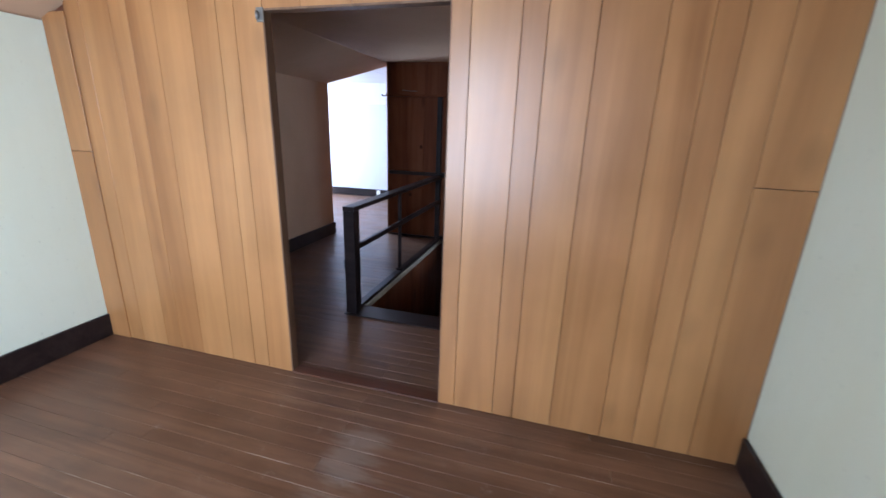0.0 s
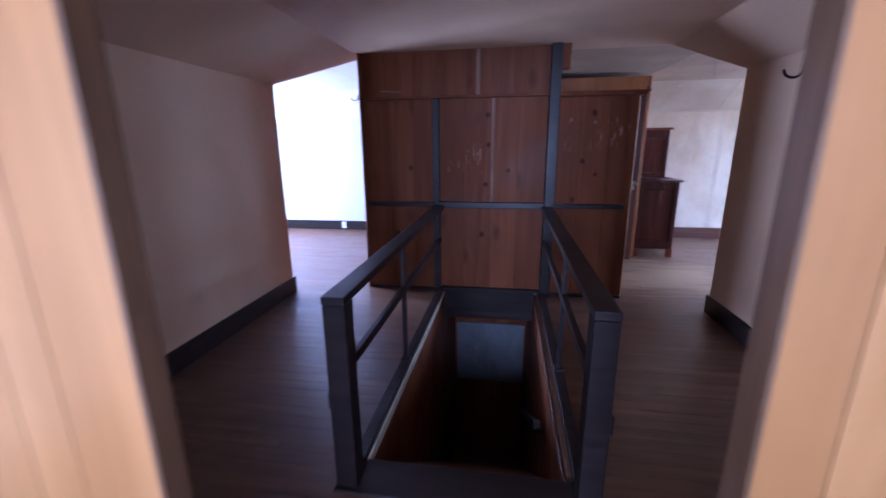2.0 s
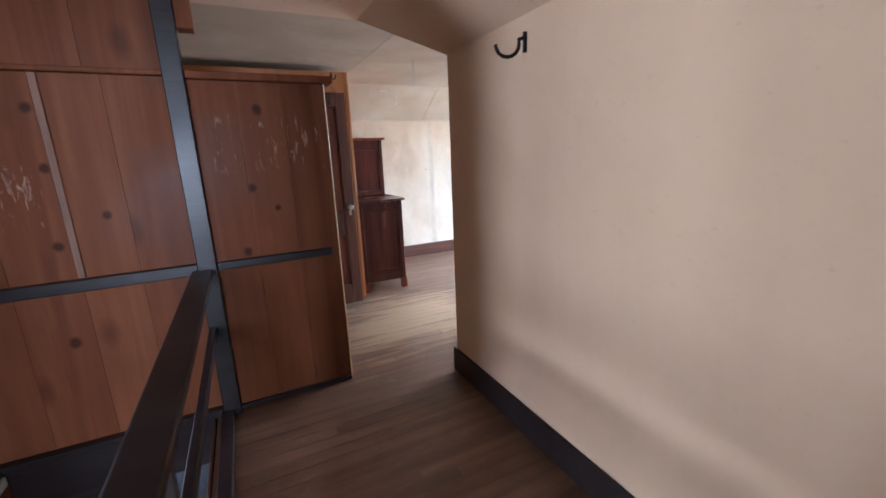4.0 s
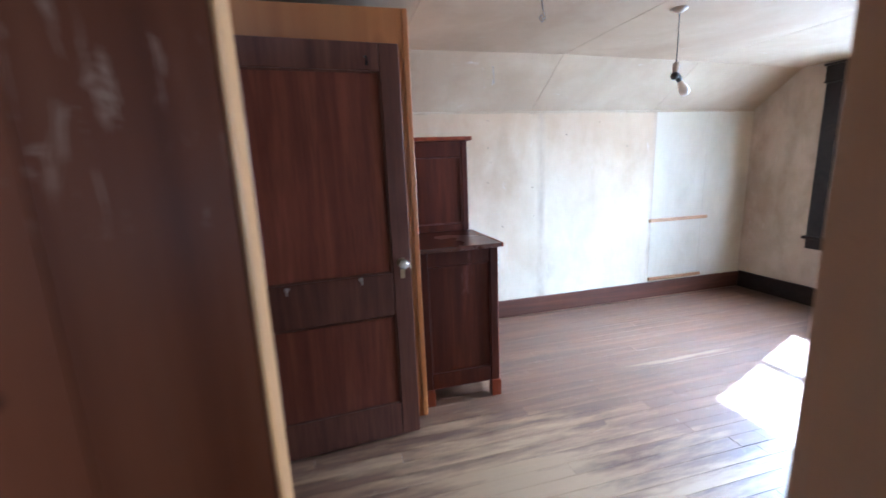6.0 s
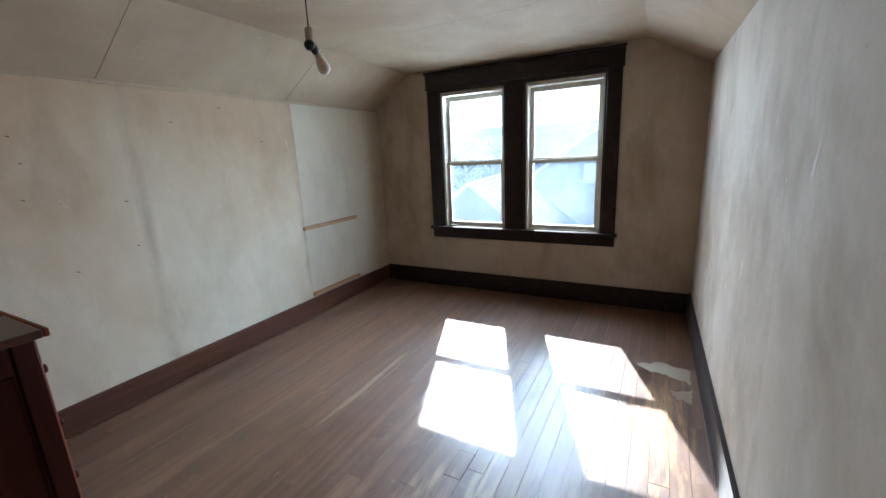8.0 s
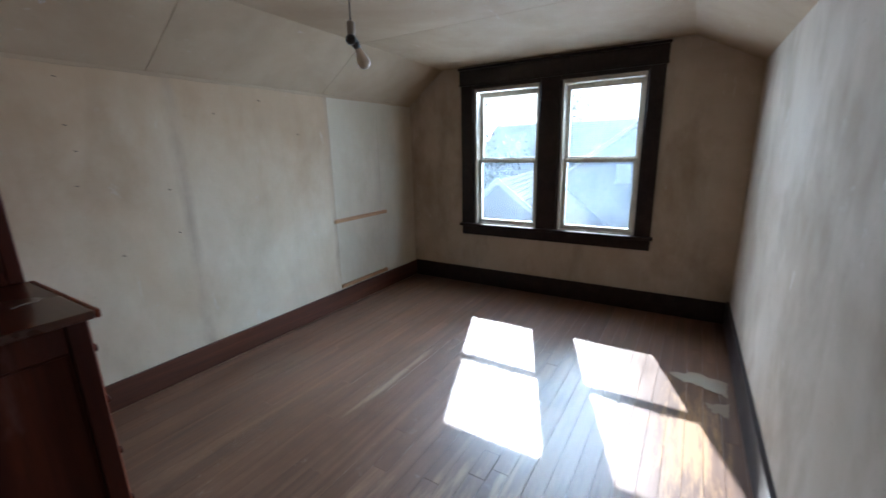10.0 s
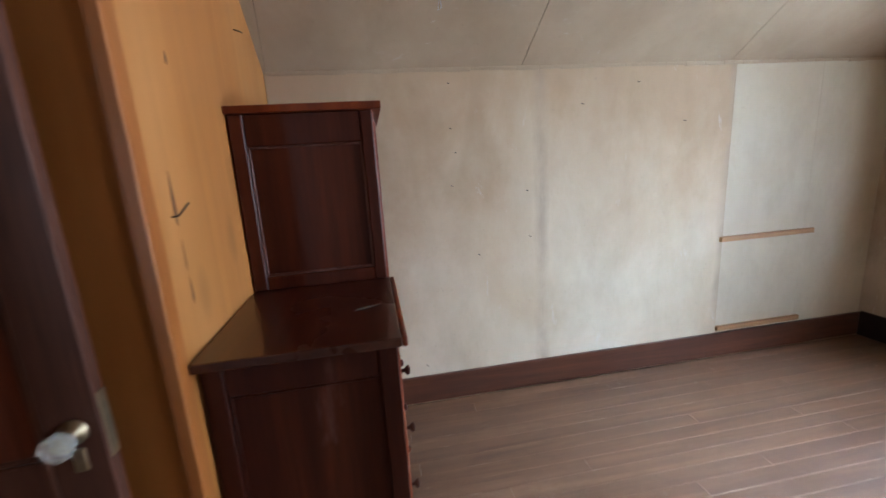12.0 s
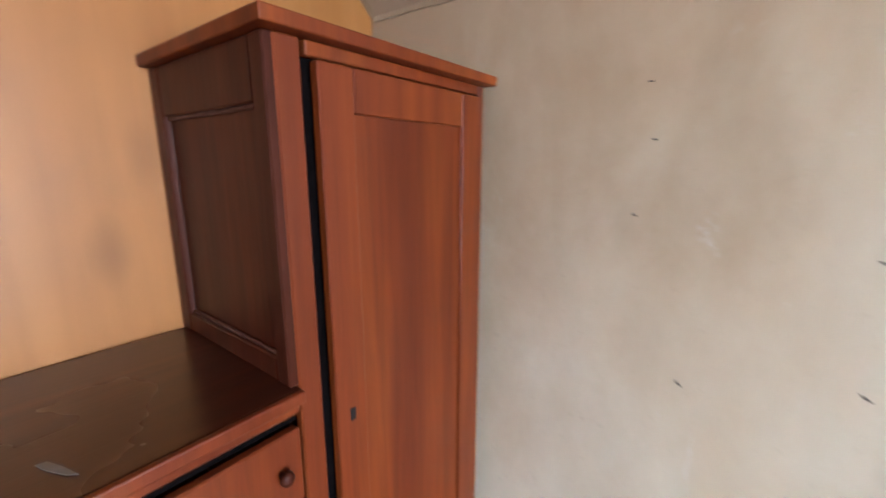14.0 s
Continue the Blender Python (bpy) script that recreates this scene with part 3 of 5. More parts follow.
def gable_wall(name, axis, at, thick, u0, u1, openings, material, label):
    """A wall with a peaked top and two window openings. axis: the way its face looks along."""
    b = bb()
    us = sorted({u0, u1, *[q for o in openings for q in o[:2]]})
    z0, z1 = openings[0][2], openings[0][3]
    for a, c in zip(us, us[1:]):
        if any(abs(a - o[0]) < 1e-6 for o in openings):
            spans = [(-0.3, z0), (z1, TOP + 0.02)]
        else:
            spans = [(-0.3, TOP + 0.02)]
        for s, e in spans:
            if axis == "x":
                box(b, at, at + thick, a, c, s, e)
            else:
                box(b, a, c, at, at + thick, s, e)
    return fixed(name, b, material, label, "wall")


WIN_Z = (0.65, 2.03)
gable_wall("wall_east", "x", XW, 0.17, YN - 0.12, YF + 0.13, [(3.945, 4.655, *WIN_Z), (4.835, 5.535, *WIN_Z)], WALL_G, "stained grey-cream gable wall with paired windows")
gable_wall("wall_west", "x", XC - 0.14, 0.14, YN - 0.12, YF + 0.13, [(4.009, 4.709, *WIN_Z), (4.889, 5.599, *WIN_Z)], WALL_C, "white gable wall of the west room")
gable_wall("wall_south", "y", YA - 0.14, 0.14, XL - 0.12, XR + 0.12, [(-0.677, 0.033, *WIN_Z), (0.213, 0.913, *WIN_Z)], WALL_A, "pale painted gable wall of the front room")

# ---- ceilings: flat sheets and slopes in one mesh each ----


def sag(x):
    """The ceiling's height, which drops a little towards the window wall."""
    return TOP - 0.055 * max(0.0, (x - 4.0) / (XW - 4.0))


b = bb()
west = bb()
xs = [XC, -4.0, -2.7, -1.4, -0.1, 1.2, 2.33, 3.66, 4.98, XW]
for a, c in zip(xs, xs[1:]):
    ta, tc = sag(a), sag(c)
    q = west if c < 0 else b
    slab(q, [(a + 0.002, YB - 0.001, ta), (c - 0.002, YB - 0.001, tc), (c - 0.002, YB2, tc), (a + 0.002, YB2, ta)], (0, 0, 0.02))
    slab(q, [(a + 0.002, YB2, ta), (c - 0.002, YB2, tc), (c - 0.002 - (0.07 if c < XW else 0), YF, EAVE_F), (a + 0.002 - (0.07 if a > XC else 0), YF, EAVE_F)], (0, 0.012, 0.016))
box(b, XC - 0.1, XW + 0.1, YB, YB2, TOP + 0.021, TOP + 0.1)
slab(b, [(XC - 0.1, YB2, TOP + 0.022), (XW + 0.1, YB2, TOP + 0.022), (XW + 0.1, YF + 0.1, EAVE_F - 0.04), (XC - 0.1, YF + 0.1, EAVE_F - 0.04)], (0, 0.05, 0.08))
slab(b, [(XR, YN, EAVE), (XW, YS, EAVE), (XW, YB, sag(XW)), (BR, YB, TOP)], (0, -0.04, 0.08))
slab(west, [(XC, YN, EAVE), (XL, YN, EAVE), (BL, YB, TOP), (XC, YB, TOP)], (0, -0.04, 0.08))
fixed("ceiling_west", west, CEIL_C, "white board ceiling of the west room", "ceiling")
fixed("ceiling_back", b, CEIL, "cream board ceiling with taped seams and slopes", "ceiling")
b = bb()
slab(b, [(BL, YA, TOP), (BR, YA, TOP), (BR, YB, TOP), (BL, YB, TOP)], (0, 0, 0.1))
slab(b, [(XL, YA, EAVE), (BL, YA, TOP), (BL, YB, TOP), (XL, YN, EAVE)], (-0.05, 0, 0.08))
slab(b, [(XRA + 0.01, YA, EAVE - 0.055), (XRA + 0.01, 0.0, EAVE - 0.055), (XR - 0.02, 0.0, EAVE + 0.012), (XR - 0.02, YA, EAVE + 0.012)], (0.05, 0, 0.08))
slab(b, [(XR, YA, EAVE), (BR, YA, TOP), (BR, YB, TOP), (XR, YN, EAVE)], (0.05, 0, 0.08))
fixed("ceiling_hall", b, WALL_H, "rose-cream sloped ceiling over hall and front room", "ceiling")
b = bb()
for s in (0, 1):
    slab(b, [(XC - 0.5, YN - 1.2, 2.6), (XW + 0.5, YN - 1.2, 2.6), (XW + 0.5, YF + 0.4, 2.6), (XC - 0.5, YF + 0.4, 2.6)], (0, 0, 0.1)) if s else slab(b, [(XL - 0.5, YA - 0.4, 2.61), (XR + 0.5, YA - 0.4, 2.61), (XR + 0.5, YN, 2.61), (XL - 0.5, YN, 2.61)], (0, 0, 0.1))
fixed("ceiling_attic_deck", b, RAWPINE, "plain roof deck above the ceilings", "roof deck")

# ---- baseboards ----


def baseboard(name, x0, y0, x1, y1, side, material, h=0.165):
    """Along a wall from one point to the other, standing out by 2 cm to the given side."""
    b = bb()
    sx, sy = side
    box(b, min(x0, x1, x0 + sx * 0.02), max(x0, x1, x1 + sx * 0.02), min(y0, y1, y0 + sy * 0.02), max(y0, y1, y1 + sy * 0.02), 0.002, h, 0.004)
    return fixed(name, b, material, "dark stained wooden baseboard", "baseboard")


baseboard("baseboard_hall_west", XL + 0.005, 0.05, XL + 0.005, YN + 0.02, (1, 0), TRIM)
baseboard("baseboard_hall_east", XR - 0.005, 0.05, XR - 0.005, YN + 0.02, (-1, 0), TRIM)
baseboard("baseboard_room_west", XLA + 0.001, YA, XLA + 0.001, -0.003, (1, 0), TRIM)
baseboard("baseboard_room_east", XRA - 0.001, YA, XRA - 0.001, -0.003, (-1, 0), TRIM)
baseboard("baseboard_north", 2.255, YF - 0.001, XW, YF - 0.001, (0, -1), BASE, 0.174)
baseboard("baseboard_north_west", XC, YF - 0.001, 0.235, YF - 0.001, (0, -1), TRIM)
baseboard("baseboard_east", XW, YN, XW, YF - 0.022, (-1, 0), TRIM, 0.185)
b = bb(); prism(b, [(XR + 0.022, YN), (XW - 0.022, YS), (XW - 0.022, YS + 0.02), (XR + 0.022, YN + 0.02)], "z", 0.002, 0.2)
fixed("baseboard_south", b, TRIM, "dark stained wooden baseboard", "baseboard")
baseboard("baseboard_west_south", XC, YN, XL - 0.022, YN, (0, 1), TRIM)

# ---- partition of honey panelling ----
part_wall = thing("wall_partition", (0, 0, 0), "honey-brown grooved wood panel partition with open doorway", "wall", kind="structure")
DL = -0.015                 # the doorway's near edge
GR_L = [XLA + 0.001, -1.33, -1.21, -0.997, -0.873, -0.697, -0.458, -0.288, -0.181, DL]
GR_R = [0.94, 1.03, 1.246, 1.352, 1.549, 1.80, 1.954, 2.06, 2.208, XRA - 0.001]
HEAD = 2.025


def plank(x0, x1, z0, z1, parent, y0=0.0, y1=0.012, mat=PANEL, name="plank"):
    b = bb()
    g = 0.0013 if mat is PANEL else 0.0004
    box(b, x0 + g, x1 - g, y0, y1, z0, z1, 0.0012 if mat is PANEL else 0.001)
    return part(name, b, mat, parent)


def top_at(x):
    return TOP if BL <= x <= BR else (EAVE + (TOP - EAVE) * ((x - XL) / (BL - XL) if x < BL else (XR - x) / (XR - BR)))


for xs_ in (GR_L, GR_R):
    for i, (a, c) in enumerate(zip(xs_, xs_[1:])):
        top = min(top_at(a), top_at(c)) + 0.03
        if (xs_ is GR_L and i == 0) or (xs_ is GR_R and i == len(xs_) - 2):
            cut = 1.287 if xs_ is GR_L else 1.306
            face = -0.006 if xs_ is GR_L else 0.0
            plank(a, c, 0.004, cut - 0.0015, part_wall, face)
            plank(a, c, cut + 0.0015, top, part_wall, face)
        else:
            plank(a, c, 0.004, top, part_wall)
for a, c in zip([DL, 0.2, 0.47, 0.7], [0.2, 0.47, 0.7, 0.94]):
    plank(a, c, HEAD, TOP, part_wall)
b = bb()
for a, c in ((XL, DL - 0.004), (0.944, XR)):
    prism(b, [(a, 0.0), (c, 0.0), (c, top_at(c) + 0.02), (min(max(a, BL), c), TOP) if a < 0 else (min(BR, c), TOP), (a, top_at(a) + 0.02)], "y", 0.013, 0.045)
box(b, DL - 0.004, 0.944, 0.013, 0.045, HEAD + 0.005, TOP)
part("core", b, BASE, part_wall)
for a, c in zip(np.linspace(XL, DL - 0.004, 8), np.linspace(XL, DL - 0.004, 8)[1:]):
    plank(a, c, 0.004, min(top_at(a), top_at(c)), part_wall, 0.046, 0.056)
for a, c in zip(np.linspace(0.944, XR, 8), np.linspace(0.944, XR, 8)[1:]):
    plank(a, c, 0.004, min(top_at(a), top_at(c)), part_wall, 0.046, 0.056)
for nm, x0, x1, z0, z1 in (("jamb", DL - 0.003, DL + 0.008, 0.003, HEAD), ("jamb", 0.935, 0.943, 0.003, HEAD), ("head_jamb", DL + 0.008, 0.935, HEAD - 0.010, HEAD + 0.002)):
    b = bb(); box(b, x0, x1, -0.001, 0.058, z0, z1, 0.003)
    part(nm, b, JAMB, part_wall, "dark worn door jamb")
b = bb(); box(b, DL, 0.94, -0.01, 0.075, 0.001, 0.012, 0.004)
fixed("threshold", b, BASE, "worn dark wooden threshold in the doorway", "threshold")
catch = thing("door_catch", (-0.03, -0.01, 1.98), "small steel catch screwed to the doorway edge", "catch")
b = bb(); box(b, -0.045, -0.004, -0.008, 0.0, 1.965, 2.03, 0.002); part("plate", b, STEEL, catch)
b = bb(); tube(b, [(-0.03, -0.02, 1.975), (-0.03, -0.02, 2.01)], 0.008); box(b, -0.036, -0.024, -0.02, -0.006, 1.985, 2.0); part("pin", b, STEEL, catch)

# ---- closet screen behind the stairs ----
SY = 3.42
SX0, SX1, SXP = -0.835, 1.700, 0.98
screen = thing("board_partition", (0, SY, 0), "brown knotty pine board partition with dark posts behind the stairs", "partition", kind="structure")
BX = [SX0 + 0.03, -0.56, -0.31, -0.09, 0.17, 0.435, 0.68, 0.93]
for a, c in zip(BX, BX[1:]):
    plank(a, c, 0.03, 1.881, screen, SY, SY + 0.02, PINE, "board")
BU = [SX0 + 0.03, -0.42, -0.02, 0.30, 0.62, 0.93]
for a, c in zip(BU, BU[1:]):
    plank(a, c, 1.906, T0 - 0.03, screen, SY + 0.012, SY + 0.03, PINE, "board")
for a, c in zip([1.0, 1.24, 1.47], [1.24, 1.47, SX1]):
    plank(a, c, 0.03, 1.871, screen, SY, SY + 0.02, PINE, "board")
for nm, mat, q in (
        ("post", TRIM, (-0.125, -0.06, SY - 0.045, SY, -0.26, 1.88)),
        ("post", TRIM, (SXP - 0.045, SXP + 0.045, SY - 0.065, SY + 0.03, -0.26, T0)),
        ("rail", TRIM, (SX0 + 0.03, -0.126, SY - 0.03, SY, 0.875, 0.92)),
        ("rail", TRIM, (-0.059, SXP - 0.046, SY - 0.045, SY, 0.868, 0.928)),
        ("rail", TRIM, (SXP + 0.046, SX1 - 0.045, SY - 0.03, SY, 0.875, 0.92)),
        ("base_rail", TRIM, (-0.059, SXP - 0.046, SY - 0.04, SY, -0.26, 0.03)),
        ("base_ledge", TRIM, (-0.059, SXP - 0.046, SY - 0.055, SY, 0.031, 0.055)),
        ("base_rail", TRIM, (SX0 + 0.03, -0.126, SY - 0.018, SY, 0.002, 0.03)),
        ("base_rail", TRIM, (SXP + 0.046, SX1, SY - 0.018, SY, 0.002, 0.03)),
        ("ledge", PINE, (SX0, SXP - 0.046, SY - 0.035, SY + 0.012, 1.882, 1.905)),
        ("top_board", PINE, (SXP + 0.046, SX1 + 0.05, SY - 0.04, SY + 0.1, 1.872, 1.91)),
        ("cornice", PINE, (SX0 - 0.01, SXP - 0.046, SY - 0.03, SY + 0.03, T0 - 0.045, T0 - 0.001)),
        ("batten", BATTEN, (0.28, 0.32, SY - 0.006, SY + 0.012, 1.906, T0 - 0.046)),
        ("batten", BATTEN, (0.425, 0.458, SY - 0.014, SY, 0.929, 1.881)),
        ("end_strip", RAWPINE, (SX1 + 0.001, SX1 + 0.009, SY + 0.001, SY + 0.085, 0.002, 1.871)),
        ("end_board", PINE, (SX0 - 0.004, SX0 + 0.029, SY - 0.01, SY + 0.085, 0.002, T0 - 0.046)),
        ("bracket", PINE, (SXP + 0.046, SXP + 0.12, SY - 0.03, SY + 0.06, 2.10, T0 - 0.002))):
    b = bb(); box(b, *q, 0.004)
    part(nm, b, mat, screen)
b = bb()
box(b, SX0 + 0.03, SX1, SY + 0.035, SY + 0.085, 0.0, 1.871)
box(b, SX0 + 0.03, SXP + 0.03, SY + 0.035, SY + 0.085, 1.875, T0)
part("core", b, PINE, screen)

# ---- closet with its door ajar ----
CY, CX = 5.08, 2.335
GRID = BACK
b = bb()
C0 = 2.305
box(b, 0.30, 1.60, CY, CY + 0.05, 0.0, C0); box(b, 1.60, 2.13, CY, CY + 0.05, 2.05, C0); box(b, 2.13, CX - 0.029, CY, CY + 0.05, 0.0, C0); box(b, 0.30, CX - 0.031, CY + 0.051, F0 - 0.3, C0 - 0.03, C0)
fixed("wall_closet_front", b, ORANGE_D, "orange stained pine closet front", "wall")
side = thing("wall_closet_east", (CX, CY, 0), "orange stained plywood closet side", "wall", kind="structure")
for a, c in ((CY + 0.053, F0 - 0.001),):
    b = bb(); box(b, CX - 0.03, CX, a, c, 0.0, C0, 0.002)
    part("plywood_sheet", b, ORANGE, side)
for y, z, a in ((5.20, 1.39, 0.9), (6.02, 2.05, 0.3)):
    b = bb(); tube(b, [(CX, y, z), (CX + 0.012, y + 0.01, z), (CX + 0.016, y + 0.07, z + 0.03 * a)], 0.0025, 6)
    part("bent_nail", b, BLACK, side, "rusty bent nail")
for y, z0, z1, wide in ((5.225, 1.365, 1.50, 0.016), (5.228, 1.25, 1.33, 0.006), (5.232, 1.16, 1.23, 0.010), (5.335, 1.765, 1.80, 0.014)):
    b = bb(); prism(b, [(y, z0), (y + wide * 0.5, z0 + (z1 - z0) * 0.25), (y + wide * 0.3, z0 + (z1 - z0) * 0.7), (y - 0.001, z1), (y - wide * 0.4, z0 + (z1 - z0) * 0.5), (y - wide * 0.5, z0 + (z1 - z0) * 0.2)], "x", CX - 0.001, CX + 0.0006)
    part("pitch_streak", b, WALNUT, side, "dark resin streak in the plywood")
b = bb(); box(b, CX - 0.028, CX + 0.004, CY - 0.006, CY + 0.052, 0.0, C0, 0.003); fixed("trim_closet_corner", b, ORANGE_D, "orange corner strip of the closet", "trim")

door = tagged(new("door_1"), "dark walnut two-panel door standing ajar with glass knob", "door", kind="structure")
GRID = PLAIN
door.matrix_world = BACK @ pose(1.414, 4.869, 0, 0, 0, 4.0)
BASES[door] = Vector((0, 0, 0))
DW, DZ0, DZ1, DT = 0.846, 0.012, 2.095, 0.035
for nm, mat, q in (
        ("stile", WALNUT, (0, 0.115, 0, DT, DZ0, DZ1)), ("stile", WALNUT, (DW - 0.1, DW, 0, DT, DZ0, DZ1)),
        ("top_rail", WALNUT, (0.116, DW - 0.101, 0, DT, 1.97, DZ1)), ("lock_rail", WALNUT, (0.116, DW - 0.101, 0, DT, 0.735, 0.965)),
        ("bottom_rail", WALNUT, (0.116, DW - 0.101, 0, DT, DZ0, 0.21)),
        ("panel", WALNUTP, (0.11, DW - 0.095, 0.012, 0.022, 0.960, 1.975)), ("panel", WALNUTP, (0.11, DW - 0.095, 0.012, 0.022, 0.205, 0.740))):
    b = bb(); box(b, *q, 0.003)
    part(nm, b, mat, door)
for z0, z1 in ((0.965, 1.97), (0.21, 0.735)):
    x0, x1 = 0.116, DW - 0.101
    for q in ((x0, x0 + 0.012, 0.003, 0.012, z0, z1), (x1 - 0.012, x1, 0.003, 0.012, z0, z1), (x0 + 0.012, x1 - 0.012, 0.003, 0.012, z0, z0 + 0.012), (x0 + 0.012, x1 - 0.012, 0.003, 0.012, z1 - 0.012, z1)):
        b = bb(); box(b, *q, 0.004)
        part("moulding", b, WALNUT, door)
KX, KZ = DW - 0.048, 1.018
knob = part("rosette", turned(bb(), [(0.026, 0), (0.026, 0.004), (0.012, 0.010), (0.010, 0.022), (0.016, 0.028)], Matrix.Translation((KX, 0, KZ)) @ Matrix.Rotation(radians(90), 4, "X")), BRASS, door, "worn brass rosette")
part("knob", turned(bb(), [(0.012, 0.026), (0.024, 0.034), (0.029, 0.046), (0.027, 0.058), (0.016, 0.066)], Matrix.Translation((KX, 0, KZ)) @ Matrix.Rotation(radians(90), 4, "X"), 8, False), CRYSTAL, knob, "faceted clear glass knob")
b = bb(); box(b, KX - 0.012, KX + 0.012, -0.004, 0.0, KZ - 0.085, KZ - 0.035, 0.003); part("keyhole_plate", b, BRASS, door, "worn brass keyhole plate")
for hx, hz in ((0.21, 0.945), (0.575, 0.952)):
    b = bb(); tube(b, [(hx, 0.0, hz), (hx, -0.025, hz - 0.004), (hx, -0.032, hz - 0.012), (hx, -0.028, hz - 0.02)], 0.005); turned(b, [(0.012, 0), (0.010, 0.004)], Matrix.Translation((hx, 0, hz)) @ Matrix.Rotation(radians(90), 4, "X"), 10)
    part("coat_hook", b, STEEL, door, "small pale metal hook")
b = bb(); tube(b, [(0.68, 0.0, 2.03), (0.68, -0.03, 2.025), (0.68, -0.04, 2.0), (0.68, -0.03, 1.985)], 0.005); part("coat_hook", b, BLACK, door, "dark wire hook")
for hz in (0.24, 1.84):
    b = bb(); tube(b, [(-0.004, -0.006, hz - 0.045), (-0.004, -0.006, hz + 0.045)], 0.007); box(b, 0.0, 0.02, -0.002, 0.0, hz - 0.045, hz + 0.045); part("hinge", b, STEEL, door, "steel butt hinge")
b = bb(); box(b, DW, DW + 0.004, 0.004, 0.03, KZ - 0.07, KZ + 0.07, 0.001); part("latch_plate", b, BRASS, door, "brass latch plate")

b = bb(); box(b, 1.29, 1.345, 4.79, 4.993, 0.0, 2.06, 0.003); fixed("trim_closet_jamb", b, ORANGE_D, "orange stained closet door jamb", "trim")
b = bb(); box(b, 0.235, 0.285, SY + 0.086, YF, 0.0, 2.23); fixed("wall_closet_west", b, PINE, "brown board closet side", "wall")
# ---- stair rails, well and stairs ----
wx0, wx1, wy0, wy1 = WELL


def stair_rail(x, side, label):
    r = thing("stair_railing", (x, 0.88, 0), label, "railing", "stair railings")
    b = bb(); box(b, x - 0.047, x + 0.047, 0.855, 0.945, 0.013, 0.862, 0.004); part("newel_post", b, TRIM, r)
    b = bb(); box(b, x - 0.048, x + 0.048, 0.852, SY - 0.067, 0.863, 0.898, 0.005, 2); part("handrail", b, TRIM, r)
    b = bb(); box(b, x - 0.016, x + 0.016, 0.946, SY - 0.047, 0.525, 0.57, 0.003); part("mid_rail", b, TRIM, r)
    b = bb(); box(b, x - 0.014, x + 0.014, 1.905, 1.935, 0.06, 0.524, 0.003); box(b, x - 0.014, x + 0.014, 1.905, 1.935, 0.571, 0.862, 0.003); part("baluster", b, TRIM, r)
    b = bb(); box(b, x - 0.03, x + 0.03, 1.89, 1.95, 0.04, 0.062, 0.004); part("baluster_foot", b, TRIM, r)
    b = bb(); box(b, x - 0.032, x + 0.032, 0.946, SY - 0.047, 0.003, 0.045, 0.004); part("curb", b, TRIM, r)
    b = bb(); box(b, x + side * 0.048, x + side * 0.067, 0.88, 0.915, 0.38, 0.46, 0.004); part("block", b, TRIM, r)


stair_rail(-0.059, -1, "dark painted wooden stair railing with square newel")
stair_rail(0.955, 1, "dark painted wooden stair railing with square newel")
b = bb(); box(b, -0.117, 0.99, 0.83, 1.035, 0.0015, 0.012, 0.004); fixed("trim_well_front", b, TRIM, "dark board at the head of the stairs", "trim")
b = bb(); box(b, wx0 - 0.025, wx0 + 0.004, 1.036, wy1 - 0.02, -0.04, 0.012, 0.004); fixed("trim_well_west", b, NOSING, "pale worn nosing along the stairwell", "trim")
b = bb(); box(b, wx1 - 0.004, wx1 + 0.012, 1.036, wy1 - 0.02, -0.04, 0.010, 0.004); fixed("trim_well_east", b, BASE, "pale worn nosing along the stairwell", "trim")
LZ = -2.55
b = bb(); box(b, wx0 - 0.12, wx0, 0.9, 4.3, LZ, -0.041); fixed("wall_well_west", b, PINE, "brown boarded stairwell wall", "wall")
b = bb(); box(b, wx1, wx1 + 0.12, 0.9, 4.3, LZ, -0.041); fixed("wall_well_east", b, PINE, "brown boarded stairwell wall", "wall")
b = bb(); box(b, wx0, wx1, 4.22, 4.34, LZ, -0.26); box(b, wx0, wx1, 0.9, 0.98, LZ, -0.24); fixed("wall_well_ends", b, PINE, "brown boarded stairwell end wall", "wall")
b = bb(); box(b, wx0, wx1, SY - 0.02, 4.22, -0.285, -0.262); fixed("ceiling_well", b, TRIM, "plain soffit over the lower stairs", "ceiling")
b = bb(); box(b, wx0 - 0.12, wx1 + 0.12, 0.9, 4.34, LZ - 0.1, LZ); fixed("floor_lower", b, FLOOR, "lower landing floor", "floor")
stairs = thing("staircase", (wx0, 1.03, LZ), "steep brown wooden staircase going down", "stairs", kind="structure")
N = 13
for i in range(N - 1):
    z = -0.196 * (i + 1)
    y = 1.0 + 0.222 * i
    b = bb(); box(b, wx0 + 0.002, wx1 - 0.002, y, y + 0.25, z - 0.03, z, 0.006); part("tread", b, FLOOR, stairs)
    b = bb(); box(b, wx0 + 0.002, wx1 - 0.002, y + 0.222, y + 0.236, z - 0.196, z - 0.031); part("riser", b, PINE, stairs)
sd = thing("stair_door", (0.5, 4.2, LZ), "closed door with pale upper panel below the stairs", "door")
b = bb(); box(b, wx0 + 0.03, wx1 - 0.03, 4.18, 4.215, LZ + 0.005, -1.50, 0.004); part("lower_panel", b, PINE, sd)
b = bb(); box(b, wx0 + 0.03, wx1 - 0.03, 4.18, 4.215, -1.499, -0.72, 0.004); part("upper_panel", b, DOORGREY, sd, "pale grey painted upper panel")
